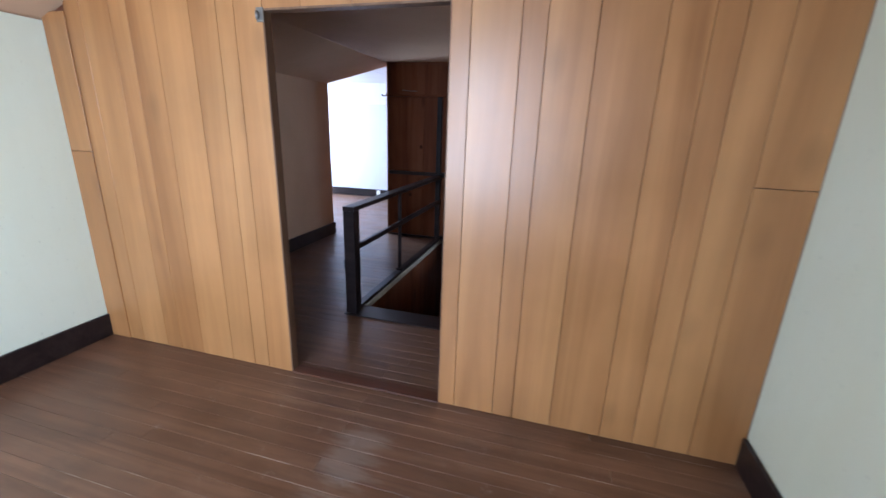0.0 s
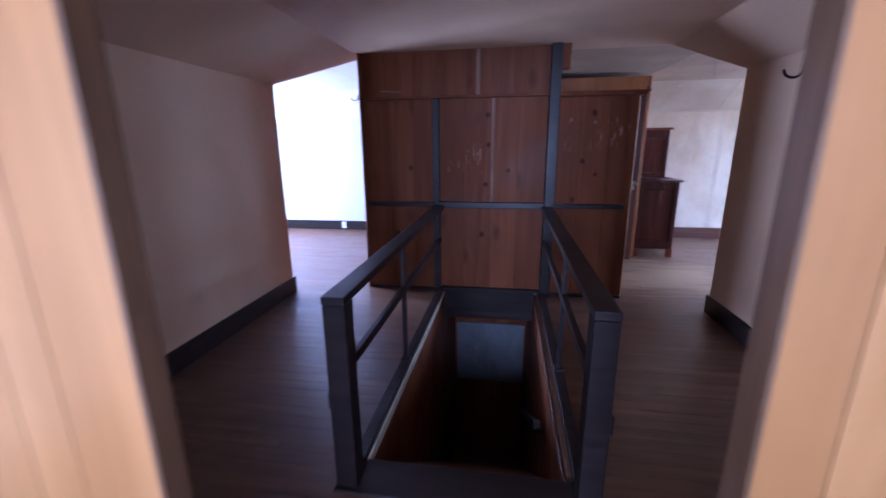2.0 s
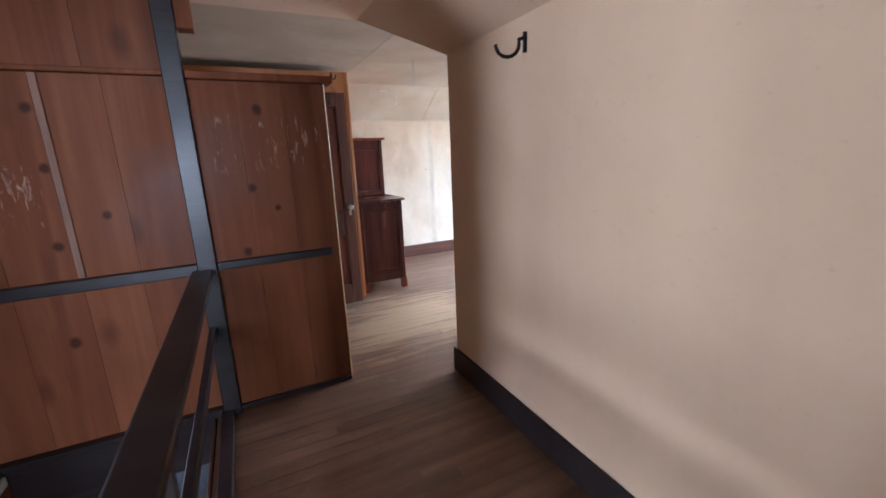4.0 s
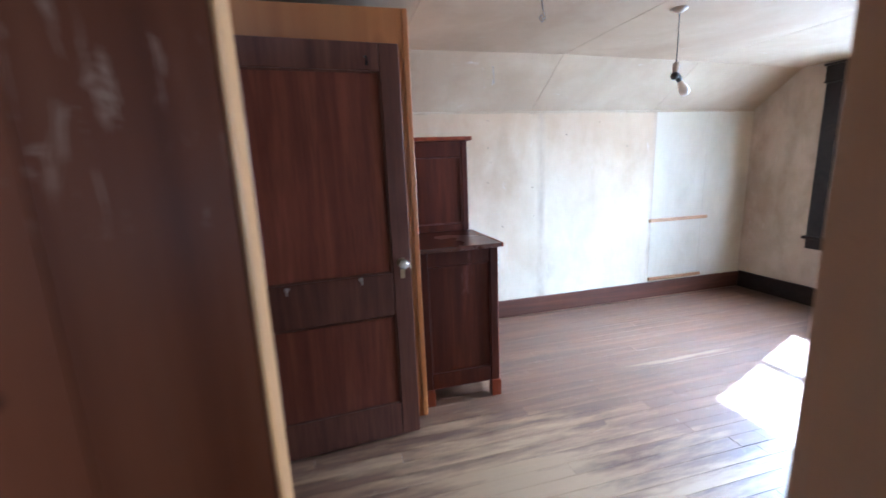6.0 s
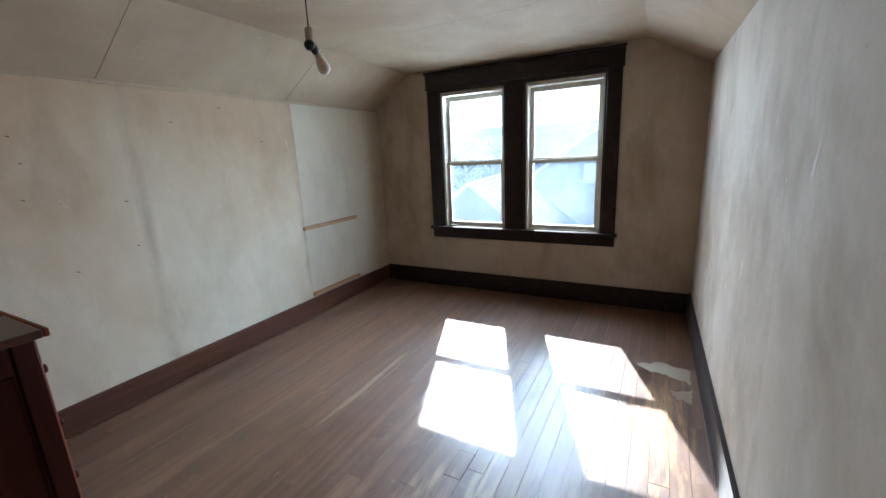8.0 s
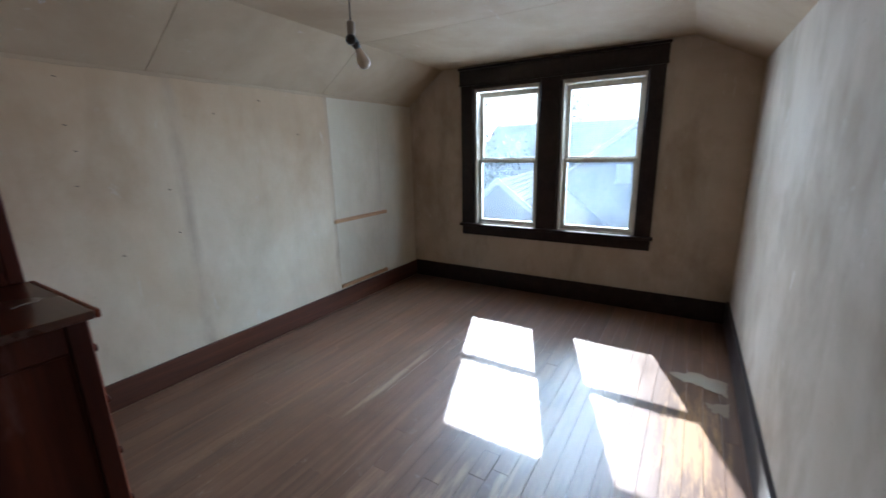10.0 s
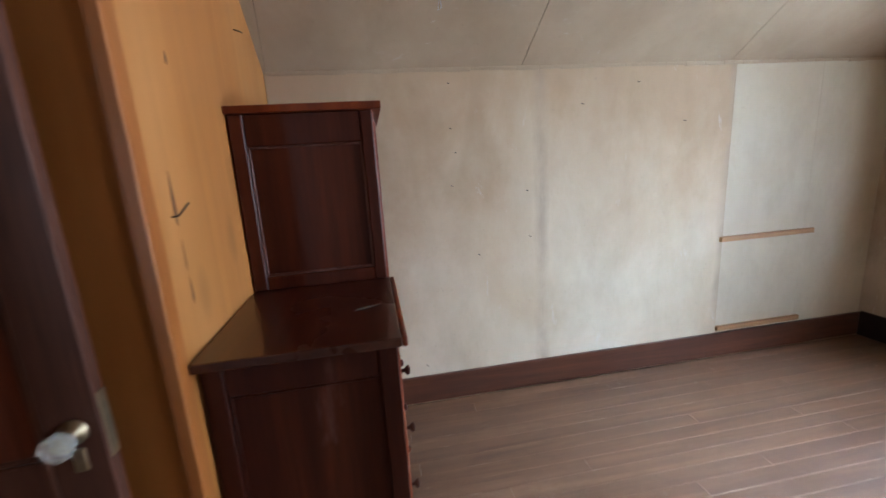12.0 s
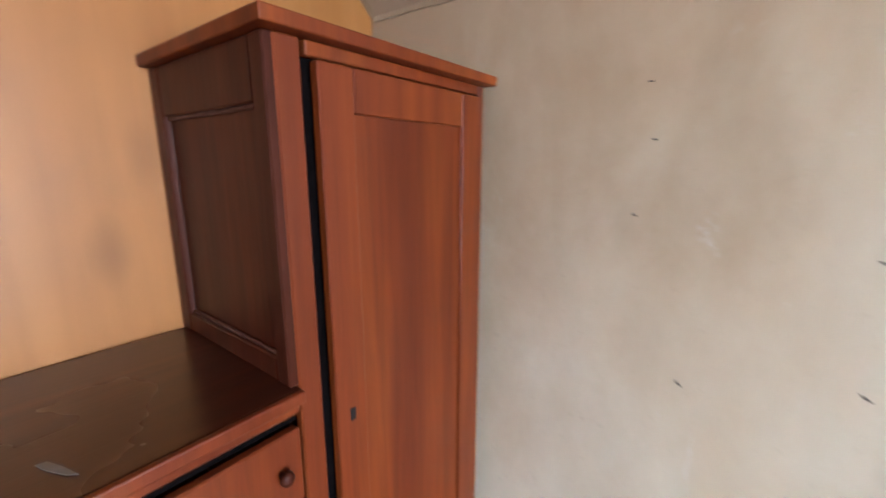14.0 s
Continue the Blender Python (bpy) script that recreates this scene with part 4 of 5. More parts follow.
b = bb(); box(b, wx0 + 0.03, wx1 - 0.03, 4.165, 4.215, -0.72, -0.695, 0.006); part("top_rail", b, DOORGREY, sd)
b = bb(); turned(b, [(0.02, 0), (0.012, 0.02), (0.026, 0.04), (0.02, 0.06)], Matrix.Translation((0.84, 4.18, -1.56)) @ Matrix.Rotation(radians(90), 4, "X"), 12); part("knob", b, BLACK, sd)
hr = thing("stair_handrail", (wx1, 1.2, -0.3), "dark wooden handrail on iron brackets along the stairwell wall", "handrail")
b = bb(); slab(b, [(wx1 - 0.075, 1.75, -0.287), (wx1 - 0.035, 1.75, -0.287), (wx1 - 0.035, 3.9, -1.72), (wx1 - 0.075, 3.9, -1.72)], (0, 0.03, 0.045)); part("rail", b, DULL, hr)
for y in (1.9, 2.8, 3.7):
    z = -0.02 - (y - 1.35) * 0.667
    b = bb(); tube(b, [(wx1, y, z - 0.05), (wx1 - 0.04, y, z - 0.05), (wx1 - 0.055, y, z - 0.03), (wx1 - 0.055, y, z + 0.01)], 0.008); part("bracket", b, BLACK, hr)

# ---- window ----


def window(name, m, label):
    """A pair of double-hung windows in one dark casing, built facing -x at x = W0, then moved by m."""
    w = thing(name, (W0, 4.85, 0.66), label, "window", kind="structure")
    for nm, q in (("side_casing", (W0 - 0.022, W0, 5.642, 5.777, 0.696, 2.118)), ("side_casing", (W0 - 0.022, W0, 3.872, 3.992, 0.696, 2.118)),
                  ("mullion_casing", (W0 - 0.022, W0, 4.729, 4.915, 0.696, 2.118)), ("head_casing", (W0 - 0.026, W0, 3.860, 5.79, 2.119, 2.268)),
                  ("head_cap", (W0 - 0.040, W0, 3.850, 5.805, 2.269, 2.289)), ("head_bead", (W0 - 0.030, W0 - 0.0265, 3.856, 5.795, 2.119, 2.136)),
                  ("window_sill", (W0 - 0.050, W0 + 0.02, 3.850, 5.80, 0.667, 0.695)), ("apron", (W0 - 0.02, W0, 3.872, 5.777, 0.571, 0.666))):
        b = bb(); box(b, *q, 0.004 if nm != "head_bead" else 0.0015)
        part(nm, b, TRIM, w)
    for y0, y1 in ((3.992, 4.729), (4.915, 5.642)):
        b = bb(); box(b, W0 - 0.018, W0 + 0.004, y0 + 0.001, y1 - 0.001, 2.084, 2.118, 0.003); part("stop_bead", b, TRIM, w)
        for q in ((W0 - 0.012, W0 + 0.004, y0 + 0.001, y0 + 0.016, 0.697, 2.083), (W0 - 0.012, W0 + 0.004, y1 - 0.016, y1 - 0.001, 0.697, 2.083)):
            b = bb(); box(b, *q, 0.003); part("stop_bead", b, TRIM, w)
        for q in ((W0 + 0.005, W0 + 0.17, y0 + 0.001, y0 + 0.035, 0.696, 2.083), (W0 + 0.005, W0 + 0.17, y1 - 0.035, y1 - 0.001, 0.696, 2.083), (W0 + 0.005, W0 + 0.17, y0 + 0.036, y1 - 0.036, 2.049, 2.083), (W0 + 0.021, W0 + 0.2, y0 + 0.036, y1 - 0.036, 0.660, 0.704)):
            b = bb(); box(b, *q, 0.003); part("window_frame", b, WHITE, w)
        a, c = y0 + 0.037, y1 - 0.037
        for x, z0, z1, lo in ((W0 + 0.05, 0.705, 1.380, True), (W0 + 0.09, 1.361, 2.047, False)):
            b = bb()
            bot, top = (0.038, 0.035) if lo else (0.035, 0.045)
            st = 0.037
            box(b, x, x + 0.035, a, a + st, z0, z1, 0.003); box(b, x, x + 0.035, c - st, c, z0, z1, 0.003)
            box(b, x, x + 0.035, a + st, c - st, z0, z0 + bot, 0.003); box(b, x, x + 0.035, a + st, c - st, z1 - top, z1, 0.003)
            sash = part("sash", b, WHITE, w)
            b = bb(); box(b, x + 0.015, x + 0.019, a + 0.032, c - 0.032, z0 + bot - 0.005, z1 - top + 0.005)
            g = part("pane", b, PANE, sash)
            g.visible_shadow = False
            if lo:
                for ly in (a + (c - a) * 0.32, a + (c - a) * 0.68):
                    b = bb(); box(b, x + 0.004, x + 0.03, ly - 0.03, ly + 0.03, z1, z1 + 0.008, 0.003); turned(b, [(0.016, 0), (0.014, 0.012)], Matrix.Translation((x + 0.017, ly, z1 + 0.008)), 10)
                    part("sash_lock", b, WHITE, sash)
    if m is not None:
        w.matrix_world = m
    return w


GRID = BACK
window("window_1", None, "paired double-hung sash windows in wide dark casing")
window("window_2", Matrix.Translation((XC, 4.772, 0.643)) @ Matrix.Rotation(math.pi, 4, "Z"), "paired double-hung sash windows in dark casing")
window("window_3", Matrix.Translation((0.15, YA, 0.643)) @ Matrix.Rotation(-math.pi / 2, 4, "Z"), "paired double-hung sash windows in dark casing")
GRID = PLAIN

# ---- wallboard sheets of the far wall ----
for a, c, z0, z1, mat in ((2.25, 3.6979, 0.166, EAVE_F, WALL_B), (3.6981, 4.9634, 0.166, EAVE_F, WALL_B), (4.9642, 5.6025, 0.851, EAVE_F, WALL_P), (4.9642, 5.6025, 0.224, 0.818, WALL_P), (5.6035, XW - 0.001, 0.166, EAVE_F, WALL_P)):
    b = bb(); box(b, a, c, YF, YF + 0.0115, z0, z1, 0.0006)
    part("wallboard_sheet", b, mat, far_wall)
for a, c, z0, z1 in ((4.937, 5.665, 0.817, 0.850), (4.96, 5.63, 0.19, 0.222)):
    b = bb(); box(b, a, c, YF - 0.022, YF + 0.001, z0, z1, 0.003)
    part("lath_strip", b, LATHE, far_wall, "bare wooden strip")

b = bb()
rr = random.Random(3)
for i in range(30):
    a = 2.26 + i * (XW - 2.27) / 30
    box(b, a, a + (XW - 2.27) / 30, YF - 0.006 - rr.uniform(0, 0.003), YF + 0.002, EAVE_F - 0.013 + rr.uniform(-0.003, 0.003), EAVE_F + 0.006, 0.002)
part("eave_bead", b, CEIL, far_wall, "pale cracked caulk bead")

for x, z in ((3.171, 1.853), (3.606, 1.252), (3.162, 1.31), (3.302, 0.899), (3.17, 1.62), (3.19, 1.49), (3.62, 0.98), (4.62, 1.60), (4.30, 1.83), (3.95, 1.72), (2.95, 0.24)):
    nl = thing("nail", (x, YF - 0.001, z), "small rusty nail stuck in the cream wallboard", "nail", "nails in the wallboard")
    b = bb(); tube(b, [(x, YF + 0.001, z), (x + 0.003, YF - 0.010, z - 0.002), (x + 0.010, YF - 0.013, z - 0.004)], 0.0022, 6); part("shank", b, BLACK, nl)

# ---- wardrobe ----
GRID = BACK
wd = thing("wardrobe", (2.6, 5.8, 0), "reddish mahogany combination wardrobe and chest against plywood", "wardrobe")
X0, X1 = 2.343, 2.852
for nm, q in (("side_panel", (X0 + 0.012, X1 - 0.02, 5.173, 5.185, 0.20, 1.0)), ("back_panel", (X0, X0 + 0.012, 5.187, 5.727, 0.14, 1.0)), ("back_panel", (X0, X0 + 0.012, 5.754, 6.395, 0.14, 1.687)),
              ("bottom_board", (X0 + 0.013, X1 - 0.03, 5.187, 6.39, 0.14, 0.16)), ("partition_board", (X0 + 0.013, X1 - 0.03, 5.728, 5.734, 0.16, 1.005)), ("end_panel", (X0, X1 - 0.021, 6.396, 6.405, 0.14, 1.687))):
    b = bb(); box(b, *q); part(nm, b, MAHOG_SHADED, wd)
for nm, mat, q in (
        ("side_stile", MAHOG_SHADED, (X0, X0 + 0.055, 5.155, 5.186, 0.0, 1.010)), ("side_stile", MAHOG_SHADED, (X1 - 0.055, X1, 5.155, 5.186, 0.0, 1.010)),
        ("side_rail", MAHOG_SHADED, (X0 + 0.056, X1 - 0.056, 5.158, 5.186, 0.915, 1.010)), ("side_rail", MAHOG_SHADED, (X0 + 0.056, X1 - 0.056, 5.158, 5.186, 0.11, 0.215)),
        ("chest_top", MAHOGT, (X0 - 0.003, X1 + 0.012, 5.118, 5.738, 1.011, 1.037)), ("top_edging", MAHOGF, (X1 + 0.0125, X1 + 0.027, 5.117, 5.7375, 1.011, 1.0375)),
        ("tower_stile", MAHOG_SHADED, (X0, X0 + 0.05, 5.72, 5.752, 1.038, 1.687)), ("tower_stile", MAHOG_SHADED, (X1 - 0.045, X1, 5.72, 5.752, 1.038, 1.687)),
        ("tower_rail", MAHOG_SHADED, (X0 + 0.051, X1 - 0.046, 5.722, 5.752, 1.575, 1.687)), ("tower_rail", MAHOG_SHADED, (X0 + 0.051, X1 - 0.046, 5.722, 5.752, 1.038, 1.09)),
        ("side_panel", MAHOG_SHADED, (X0 + 0.045, X1 - 0.04, 5.735, 5.745, 1.08, 1.58)),
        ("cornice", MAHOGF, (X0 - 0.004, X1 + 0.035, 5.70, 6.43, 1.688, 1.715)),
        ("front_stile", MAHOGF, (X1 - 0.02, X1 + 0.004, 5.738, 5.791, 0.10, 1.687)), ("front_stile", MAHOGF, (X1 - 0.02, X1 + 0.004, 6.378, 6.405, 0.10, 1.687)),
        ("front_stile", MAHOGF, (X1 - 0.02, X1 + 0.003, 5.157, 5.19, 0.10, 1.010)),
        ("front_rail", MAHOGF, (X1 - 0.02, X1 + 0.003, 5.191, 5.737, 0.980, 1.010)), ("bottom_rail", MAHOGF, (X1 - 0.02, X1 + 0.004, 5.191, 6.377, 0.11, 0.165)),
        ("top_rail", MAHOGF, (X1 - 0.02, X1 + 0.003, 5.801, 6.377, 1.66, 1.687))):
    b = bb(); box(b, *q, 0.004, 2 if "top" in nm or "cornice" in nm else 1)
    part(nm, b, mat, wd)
for y, z0, z1 in ((5.7345, 1.0905, 1.5745), (5.1725, 0.2155, 0.9145)):
    x0, x1 = (X0 + 0.0505, X1 - 0.0455) if y > 5.5 else (X0 + 0.0555, X1 - 0.0555)
    for q in ((x0, x0 + 0.009, y - 0.008, y, z0, z1), (x1 - 0.009, x1, y - 0.008, y, z0, z1), (x0 + 0.009, x1 - 0.009, y - 0.008, y, z0, z0 + 0.010), (x0 + 0.009, x1 - 0.009, y - 0.008, y, z1 - 0.009, z1)):
        b = bb(); box(b, *q, 0.003); part("bead", b, CHALK if y > 5.5 else MAHOG_SHADED, wd, "chalky worn moulding" if y > 5.5 else "")
for x, y in ((X0 + 0.03, 5.18), (X1 - 0.024, 5.18), (X0 + 0.03, 6.375), (X1 - 0.024, 6.375)):
    b = bb(); prism(b, [(x - 0.03, 0.001), (x + 0.034, 0.001), (x + 0.034, 0.10), (x + 0.026, 0.115), (x - 0.03, 0.115)], "y", y - 0.03, y + 0.03)
    part("foot", b, MAHOGF, wd)
DZ = [0.172, 0.372, 0.578, 0.780, 0.968]
for z0, z1 in zip(DZ, DZ[1:]):
    b = bb(); box(b, X1 - 0.018, X1 + 0.006, 5.197, 5.731, z0 + 0.006, z1 - 0.017, 0.004)
    dr = part("drawer_front", b, MAHOGF, wd)
    for y in (5.25, 5.683):
        b = bb(); turned(b, [(0.006, 0), (0.006, 0.01), (0.015, 0.018), (0.014, 0.025), (0.006, 0.028)], Matrix.Translation((X1 + 0.006, y, (z0 + z1) / 2)) @ Matrix.Rotation(radians(90), 4, "Y"), 14)
        part("drawer_knob", b, MAHOG_SHADED, dr, "small turned wooden knob")
    # added black strip: paints the shade in the gap between drawers
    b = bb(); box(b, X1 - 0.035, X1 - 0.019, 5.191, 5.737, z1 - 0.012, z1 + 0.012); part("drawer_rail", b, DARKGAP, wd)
# added black strip: paints the shade in the gap beside the door
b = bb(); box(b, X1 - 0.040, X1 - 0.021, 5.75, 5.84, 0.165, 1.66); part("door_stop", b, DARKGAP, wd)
LY0, LY1, LZ0, LZ1 = 5.819, 6.372, 0.175, 1.655
b = bb()
box(b, X1 - 0.012, X1 + 0.012, LY0, LY0 + 0.085, LZ0, LZ1, 0.003); box(b, X1 - 0.012, X1 + 0.012, LY1 - 0.085, LY1, LZ0, LZ1, 0.003)
box(b, X1 - 0.012, X1 + 0.012, LY0 + 0.086, LY1 - 0.086, LZ1 - 0.088, LZ1, 0.003); box(b, X1 - 0.012, X1 + 0.012, LY0 + 0.086, LY1 - 0.086, LZ0, LZ0 + 0.1, 0.003)
wdoor = part("wardrobe_door", b, MAHOGF, wd)
b = bb(); box(b, X1 - 0.008, X1 + 0.001, LY0 + 0.08, LY1 - 0.08, LZ0 + 0.095, LZ1 - 0.083); part("door_panel", b, MAHOGF, wdoor)
b = bb(); box(b, X1 + 0.011, X1 + 0.014, LY0 + 0.035, LY0 + 0.05, 0.90, 0.93, 0.001); part("keyhole", b, BLACK, wdoor)
paper = thing("paper_scrap", (2.78, 5.39, 1.038), "torn pale paper scrap lying on the dark chest top", "paper")
b = bb(); prism(b, [(2.738, 5.372), (2.765, 5.380), (2.800, 5.396), (2.812, 5.408), (2.775, 5.398), (2.742, 5.386)], "z", 1.0385, 1.0395); part("sheet", b, SCRAP, paper)

GRID = PLAIN


def paint_patch(outline, seed):
    """A film of old paint with a torn outline round the given corners."""
    rnd = random.Random(seed)
    pts = []
    for (x0, y0), (x1, y1) in zip(outline, outline[1:] + outline[:1]):
        for k in range(6):
            f = k / 6
            pts.append((x0 + (x1 - x0) * f + rnd.uniform(-0.016, 0.016), y0 + (y1 - y0) * f + rnd.uniform(-0.008, 0.008)))
    pp = thing("paint_patch", (*outline[0], 0), "pale worn paint patch on the floor boards", "paint patch", "paint patches")
    b = bb(); prism(b, pts, "z", 0.0006, 0.0014); part("film", b, SPILL, pp)


paint_patch([(5.13, 3.56), (5.21, 3.40), (5.15, 3.25), (4.98, 3.25), (5.04, 3.36), (5.05, 3.46)], 5)
paint_patch([(4.86, 3.37), (4.91, 3.25), (4.76, 3.26), (4.79, 3.33)], 6)
GRID = BACK

# ---- hanging lamp, hooks, outlet ----
LX, LY = 3.963, 4.998
lamp = thing("pendant_lamp", (LX, LY, T0), "bare bulb on a cord with aged socket and black adapter", "lamp")
part("canopy", turned(bb(), [(0.045, 0), (0.045, -0.008), (0.02, -0.025), (0.006, -0.03)], Matrix.Translation((LX, LY, T0))), PORCELAIN, lamp)
b = bb(); tube(b, [(LX, LY, T0 - 0.02), (LX + 0.002, LY, 2.2), (LX, LY, 2.06)], 0.004); part("cord", b, BLACK, lamp)
part("socket", turned(bb(), [(0.008, 0.0), (0.018, -0.008), (0.019, -0.045), (0.017, -0.06)], Matrix.Translation((LX, LY, 2.064))), PORCELAIN, lamp)
b = bb(); turned(b, [(0.016, 0.0), (0.024, -0.01), (0.026, -0.025), (0.014, -0.042)], Matrix.Translation((LX - 0.004, LY, 2.005)), 14)
turned(b, [(0.016, 0.0), (0.019, -0.02), (0.017, -0.04)], Matrix.Translation((LX + 0.006, LY - 0.004, 1.989)) @ Matrix.Rotation(radians(-38), 4, "Y"), 14); part("adapter", b, BAKELITE, lamp)
part("bulb", turned(bb(), [(0.014, 0.0), (0.016, -0.02), (0.026, -0.045), (0.031, -0.065), (0.028, -0.085), (0.016, -0.098), (0.003, -0.102)], Matrix.Translation((LX + 0.03, LY - 0.006, 1.959)) @ Matrix.Rotation(radians(-32), 4, "Y")), BULB, lamp)


GRID = PLAIN


def coat_hook(base, way, label, size=1.0):
    """A bent iron hook whose arm leaves the wall along way."""
    h = thing("coat_hook", base, label, "hook", "coat hooks")
    o, d = Vector(base), Vector(way).normalized()
    u = Vector((0, 0, 1))
    bend = [o + (d * (0.07 - 0.045 * math.cos(radians(k))) + u * (0.045 * math.sin(radians(k)) - 0.02)) * size for k in range(20, -200, -22)]
    b = bb(); tube(b, [o + d * 0.004] + bend, 0.007 * size); part("arm", b, BLACK, h)
    s = Vector((-d.y, d.x, 0))
    b = bb(); tube(b, [o + d * 0.003 - u * 0.05 * size, o + d * 0.003 + u * 0.02 * size], 0.009 * size); part("plate", b, BLACK, h)


coat_hook((XR - 0.006, 2.42, 1.92), (-1, 0.35, 0), "black bent iron coat hook screwed to the knee wall", 1.15)
coat_hook((SX0 - 0.005, SY + 0.02, 1.93), (-1, -0.2, 0), "black bent iron coat hook on the partition's end", 0.7)
wire = thing("wire_loop", (-0.55, SY, 1.95), "pale bent wire lying against the upper boards", "wire")
b = bb(); tube(b, [(-0.62, SY - 0.012, 1.955), (-0.59, SY - 0.016, 1.962), (-0.53, SY - 0.016, 1.952), (-0.46, SY - 0.014, 1.948), (-0.42, SY - 0.010, 1.952)], 0.0035, 6); part("strand", b, SCRAP, wire)
coat_hook((SX1 + 0.05, SY - 0.01, 1.925), (0.3, -1, 0), "black bent iron coat hook on the partition's end", 0.5)
GRID = BACK
ch = thing("ceiling_hook", (2.86, 4.60, T0), "thin bent wire hook hanging from the ceiling", "hook")
b = bb(); tube(b, [(2.85, 4.60, T0), (2.845, 4.60, T0 - 0.10), (2.858, 4.60, T0 - 0.20), (2.868, 4.60, T0 - 0.235), (2.852, 4.60, T0 - 0.252), (2.840, 4.60, T0 - 0.236), (2.853, 4.60, T0 - 0.222), (2.866, 4.61, T0 - 0.245)], 0.003, 6); part("wire", b, STEEL, ch)
wh = thing("wire_hook", (3.2, 6.05, 2.27), "thin wire loop hanging from the slope", "hook")
b = bb(); tube(b, [(3.2, 6.06, 2.272), (3.2, 6.05, 2.22), (3.205, 6.05, 2.14), (3.19, 6.05, 2.13), (3.195, 6.05, 2.17)], 0.003, 6); part("wire", b, STEEL, wh)
GRID = PLAIN
ol = thing("wall_outlet", (-2.305, YF - 0.022, 0.09), "white outlet cover on the dark baseboard", "outlet")
b = bb(); box(b, -2.345, -2.265, YF - 0.030, YF - 0.0215, 0.035, 0.15, 0.003); part("cover", b, PLATE, ol)
for z in (0.07, 0.115):
    b = bb(); box(b, -2.317, -2.293, YF - 0.032, YF - 0.0301, z - 0.012, z + 0.012, 0.001); part("socket", b, PORCELAIN, ol)

# ---- outside ----
GZ = -5.6
b = bb(); box(b, -900, 900, -900, 900, GZ - 0.5, GZ); fixed("ground", b, GROUND, "grassy ground reaching the horizon", "ground")


def neighbour(base, turn, length, width, eave, ridge, label):
    """A gabled house: walls, a boarded gable, two roof slopes of shingle courses."""
    h = thing("neighbour_house", base, label, "house")
    x, y, z = base
    b = bb(); box(b, x - length / 2, x + length / 2, y - width / 2, y + width / 2, z, eave); part("wall", b, SIDING, h)
    b = bb(); prism(b, [(y - width / 2, eave + 0.001), (y + width / 2, eave + 0.001), (y, ridge - 0.05)], "x", x - length / 2, x + length / 2); part("gable", b, SIDING, h)
    for s in (-1, 1):
        b = bb()
        rows = 26
        for i in range(rows):
            f0, f1 = i / rows, (i + 1.25) / rows
            y0, z0 = y + s * (width / 2 + 0.35) * (1 - f0), eave - 0.25 + (ridge + 0.02 - eave + 0.25) * f0
            y1, z1 = y + s * (width / 2 + 0.35) * (1 - min(f1, 1)), eave - 0.25 + (ridge + 0.02 - eave + 0.25) * min(f1, 1)
            k = 14
            for j in range(k):
                a = x - length / 2 - 0.35 + (length + 0.7) * (j + (0.5 if i % 2 else 0.0) * (0 < j)) / k
                c = x - length / 2 - 0.35 + (length + 0.7) * min(1, (j + 1 + (0.5 if i % 2 else 0.0)) / k)
                slab(b, [(a + 0.006, y0, z0 + 0.05), (c - 0.006, y0, z0 + 0.05), (c - 0.006, y1, z1 + 0.012), (a + 0.006, y1, z1 + 0.012)], (0, 0, 0.018))
        part("roof", b, SHINGLE, h)
    for s in (-1, 1):
        b = bb(); slab(b, [(x - length / 2 - 0.4, y + s * (width / 2 + 0.4), eave - 0.33), (x - length / 2 - 0.36, y + s * (width / 2 + 0.4), eave - 0.33), (x - length / 2 - 0.36, y, ridge - 0.04), (x - length / 2 - 0.4, y, ridge - 0.04)], (0, 0, 0.16)); part("barge_board", b, WHITE, h)
    h.matrix_world = Matrix.Translation(base) @ Matrix.Rotation(radians(turn), 4, "Z")
    return h


neighbour((15.56, 8.48, GZ), 8.8, 6.0, 5.2, -1.65, 0.59, "grey sided neighbouring house with a shingled gable roof")
wing = neighbour((22.75, 3.5, GZ), 0, 5.5, 10.2, 0.13, 3.66, "larger mauve-sided neighbouring house with a shingled front gable")
b = bb(); box(b, 19.95, 19.998, 5.72, 6.28, 0.05, 0.75, 0.01); part("window", b, PLATE, wing, "pale curtained window")
b = bb(); box(b, 19.92, 19.949, 5.65, 6.35, -0.02, 0.049, 0.005); part("window_sill", b, WHITE, wing)
neighbour((29.6, 8.0, GZ), 90, 15.0, 8.0, -0.3, 2.95, "long neighbouring house with a blue-grey shingled roof")


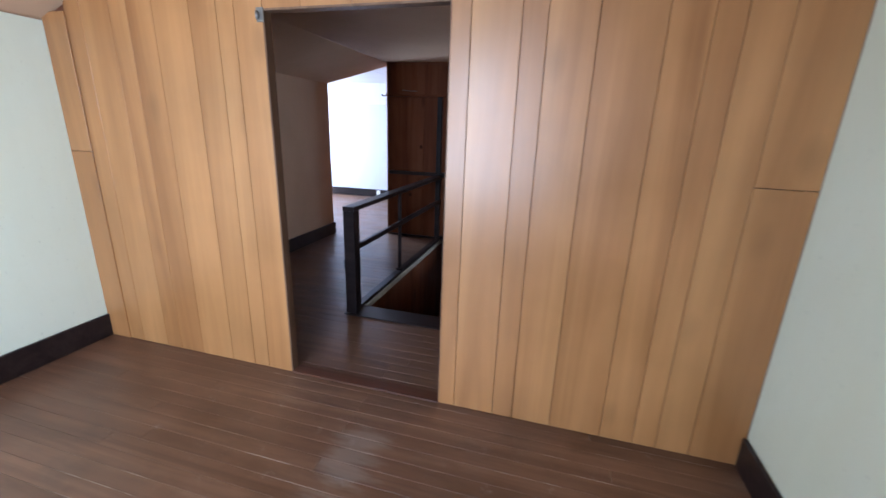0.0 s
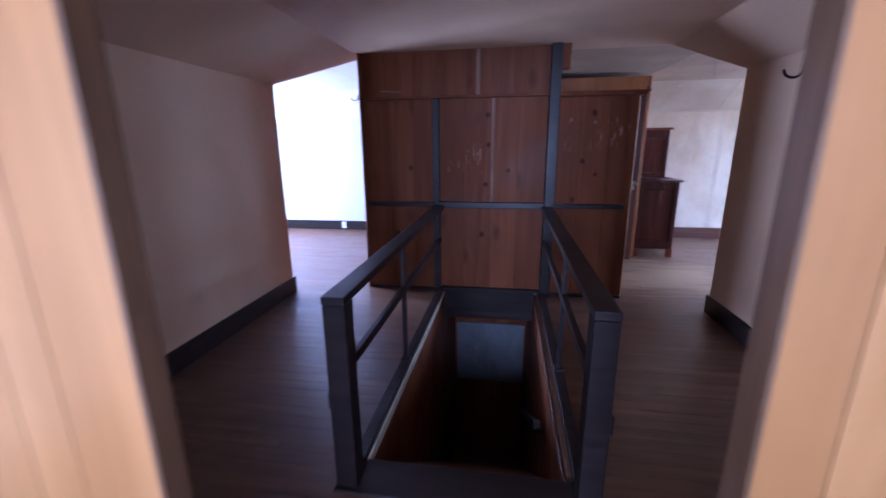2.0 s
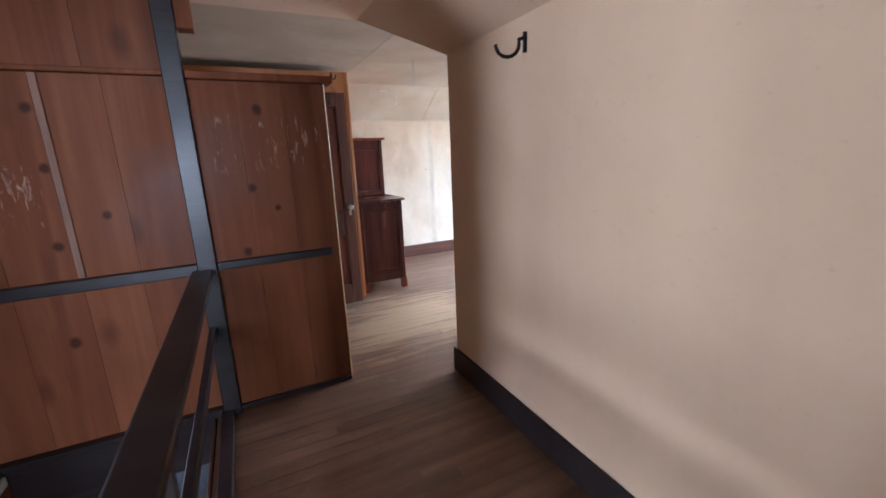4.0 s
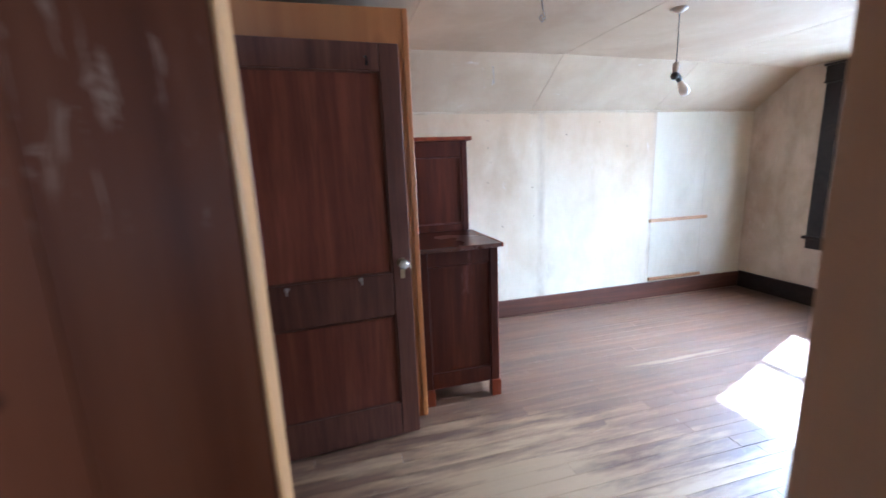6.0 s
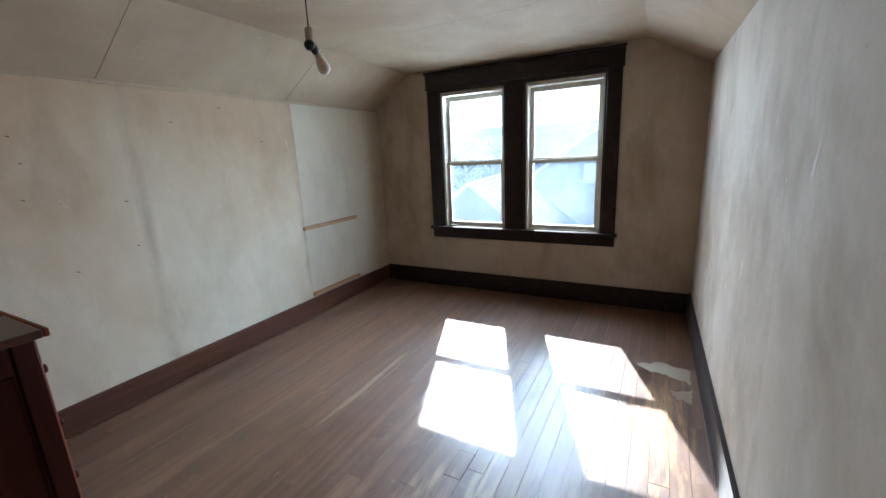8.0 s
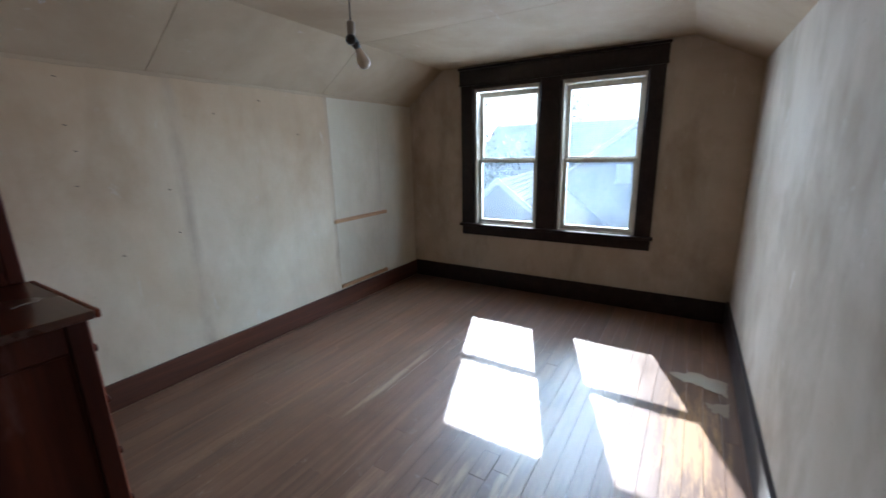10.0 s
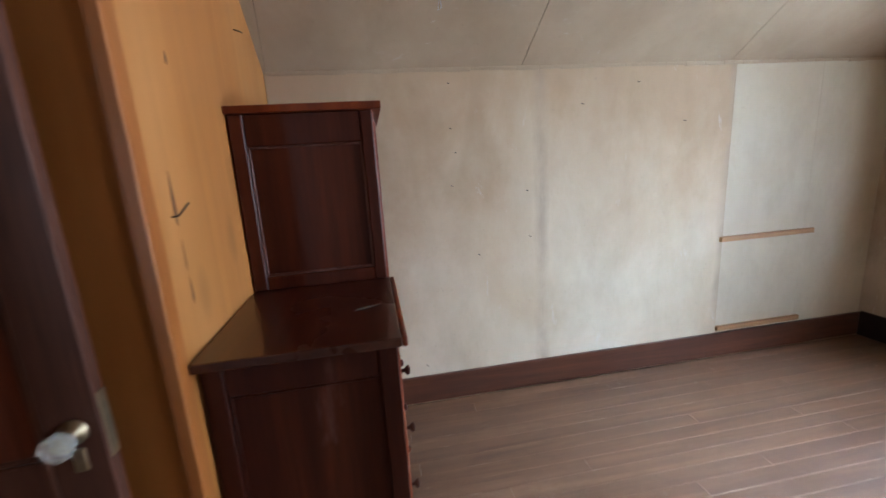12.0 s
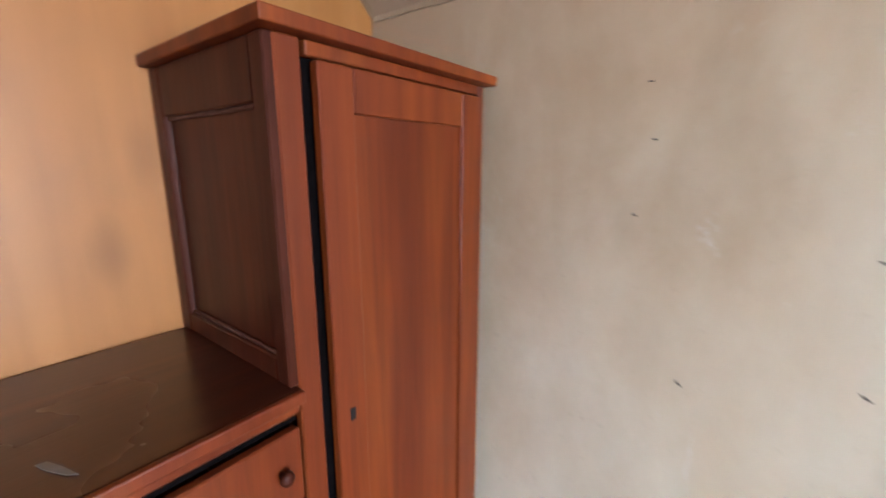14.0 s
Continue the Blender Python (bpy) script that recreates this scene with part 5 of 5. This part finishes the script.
def tree(base, height, label, seed):
    rnd = random.Random(seed)
    t = thing("tree", base, label, "tree")
    o = Vector(base)
    b = bb(); tube(b, [o, o + Vector((0.1, 0, height * 0.4)), o + Vector((0, 0.1, height * 0.75))], 0.16)
    tips = []
    for i in range(9):
        a, z = rnd.uniform(0, math.tau), height * rnd.uniform(0.35, 0.7)
        e = o + Vector((math.cos(a) * rnd.uniform(1, 2), math.sin(a) * rnd.uniform(1, 2), z + height * rnd.uniform(0.1, 0.3)))
        tube(b, [o + Vector((0, 0, z)), e], 0.05, 6)
        tips.append(e)
    part("trunk", b, BARK, t)
    b = bb()
    for i in range(1600):
        c = rnd.choice(tips) + Vector((rnd.gauss(0, 0.7), rnd.gauss(0, 0.7), rnd.gauss(0, 0.6)))
        s = rnd.uniform(0.08, 0.2)
        q = Euler((rnd.uniform(0, 6), rnd.uniform(0, 6), rnd.uniform(0, 6))).to_matrix()
        b.faces.new([b.verts.new(c + q @ Vector(k) * s) for k in ((-1, 0, 0), (0, -0.45, 0.1), (1, 0, 0), (0, 0.45, 0.1))])
    part("crown", b, LEAF, t)


tree((24, 13.5, GZ), 9.0, "leafy tree behind the neighbouring roofs", 4)
tree((37, 13.4, GZ), 12.0, "tall leafy tree beyond the long roof", 9)

# ---- floor boards, last ----
b = bb()
box(b, XL - 0.1, XR + 0.1, YA - 0.1, wy0 - 0.06, -0.15, -0.02); box(b, XL - 0.1, wx0 - 0.03, wy0 - 0.06, wy1, -0.15, -0.02); box(b, wx1 + 0.015, XR + 0.1, wy0 - 0.06, wy1, -0.15, -0.02)
box(b, XC - 0.1, XW + 0.1, wy1, YF + 0.1, -0.15, -0.02)
box(b, XC - 0.1, XL - 0.1, YN - 0.1, wy1, -0.15, -0.02); box(b, XR + 0.1, XW + 0.1, YN - 0.1, wy1, -0.15, -0.02)
floor = fixed("floor", b, DARKGAP, "brown varnished narrow plank floor, worn and scratched", "floor")
rnd = random.Random(7)
board_meshes = {}
rest = bb()
PATCH_Y = YA + PW / 2 + PW * round((4.24 - YA - PW / 2) / PW)   # row of the short let-in board


def floor_board(x0, x1, y, near):
    ln = round(x1 - x0, 3)
    if near:
        if ln not in board_meshes:
            q = bb(); box(q, -ln / 2 + 0.0006, ln / 2 - 0.0006, -PW / 2 + 0.0006, PW / 2 - 0.0006, -0.019, 0.0, 0.0007)
            board_meshes[ln] = mesh_of("plank", q, FLOOR)
        ob = new("plank", board_meshes[ln])
        ob.parent = floor
        ob.location = ((x0 + x1) / 2, y, rnd.uniform(-0.0004, 0.0002))
    else:
        verts = [(x, yy, z) for z in (-0.019, 0.0) for x, yy in ((x0 + 0.0006, y - PW / 2 + 0.0006), (x1 - 0.0006, y - PW / 2 + 0.0006), (x1 - 0.0006, y + PW / 2 - 0.0006), (x0 + 0.0006, y + PW / 2 - 0.0006))]
        v = [rest.verts.new(c) for c in verts]
        for f in ((4, 5, 6, 7), (0, 1, 5, 4), (1, 2, 6, 5), (2, 3, 7, 6), (3, 0, 4, 7)):
            rest.faces.new([v[i] for i in f])


def row(x0, x1, y, near):
    x = x0
    while x < x1 - 1e-6:
        ln = rnd.choice((1.5, 1.8, 2.2, 2.6, 3.0))
        if x == x0:
            ln *= rnd.choice((0.4, 0.7, 1.0))
        e = x + ln
        if x1 - e < 0.4:
            e = x1
        floor_board(x, e, y, near)
        x = e


y = YA + PW / 2
while y < YF:
    if y < YN:
        if wy0 - PW / 2 < y < wy1:
            row(XL, wx0 - 0.03, y, y < 2.4)
            row(wx1 + 0.015, XR, y, True)
        else:
            row(XL, XRA, y, y > -1.9)
    elif y < wy1:
        row(XC, wx0 - 0.03, y, False)
        row(wx1 + 0.015, XW, y, True)
    else:
        row(XC, 1.0, y, False)
        row(1.0, XW, y, True)
    y += PW
b = bb(); box(b, 3.722, 3.898, PATCH_Y - PW / 2, PATCH_Y + PW / 2, -0.01, 0.0006); inlay = part("patch_joint", b, DARKGAP, floor)
b = bb(); box(b, 3.724, 3.896, PATCH_Y - PW / 2 + 0.002, PATCH_Y + PW / 2 - 0.002, -0.01, 0.0016, 0.001); part("patch_board", b, FLOOR, floor, "short let-in floor board")
more = new("floor_planks", mesh_of("floor_planks", rest, FLOOR))
more.parent = floor
tagged(more, "brown varnished planks farther off", kind="stuff")
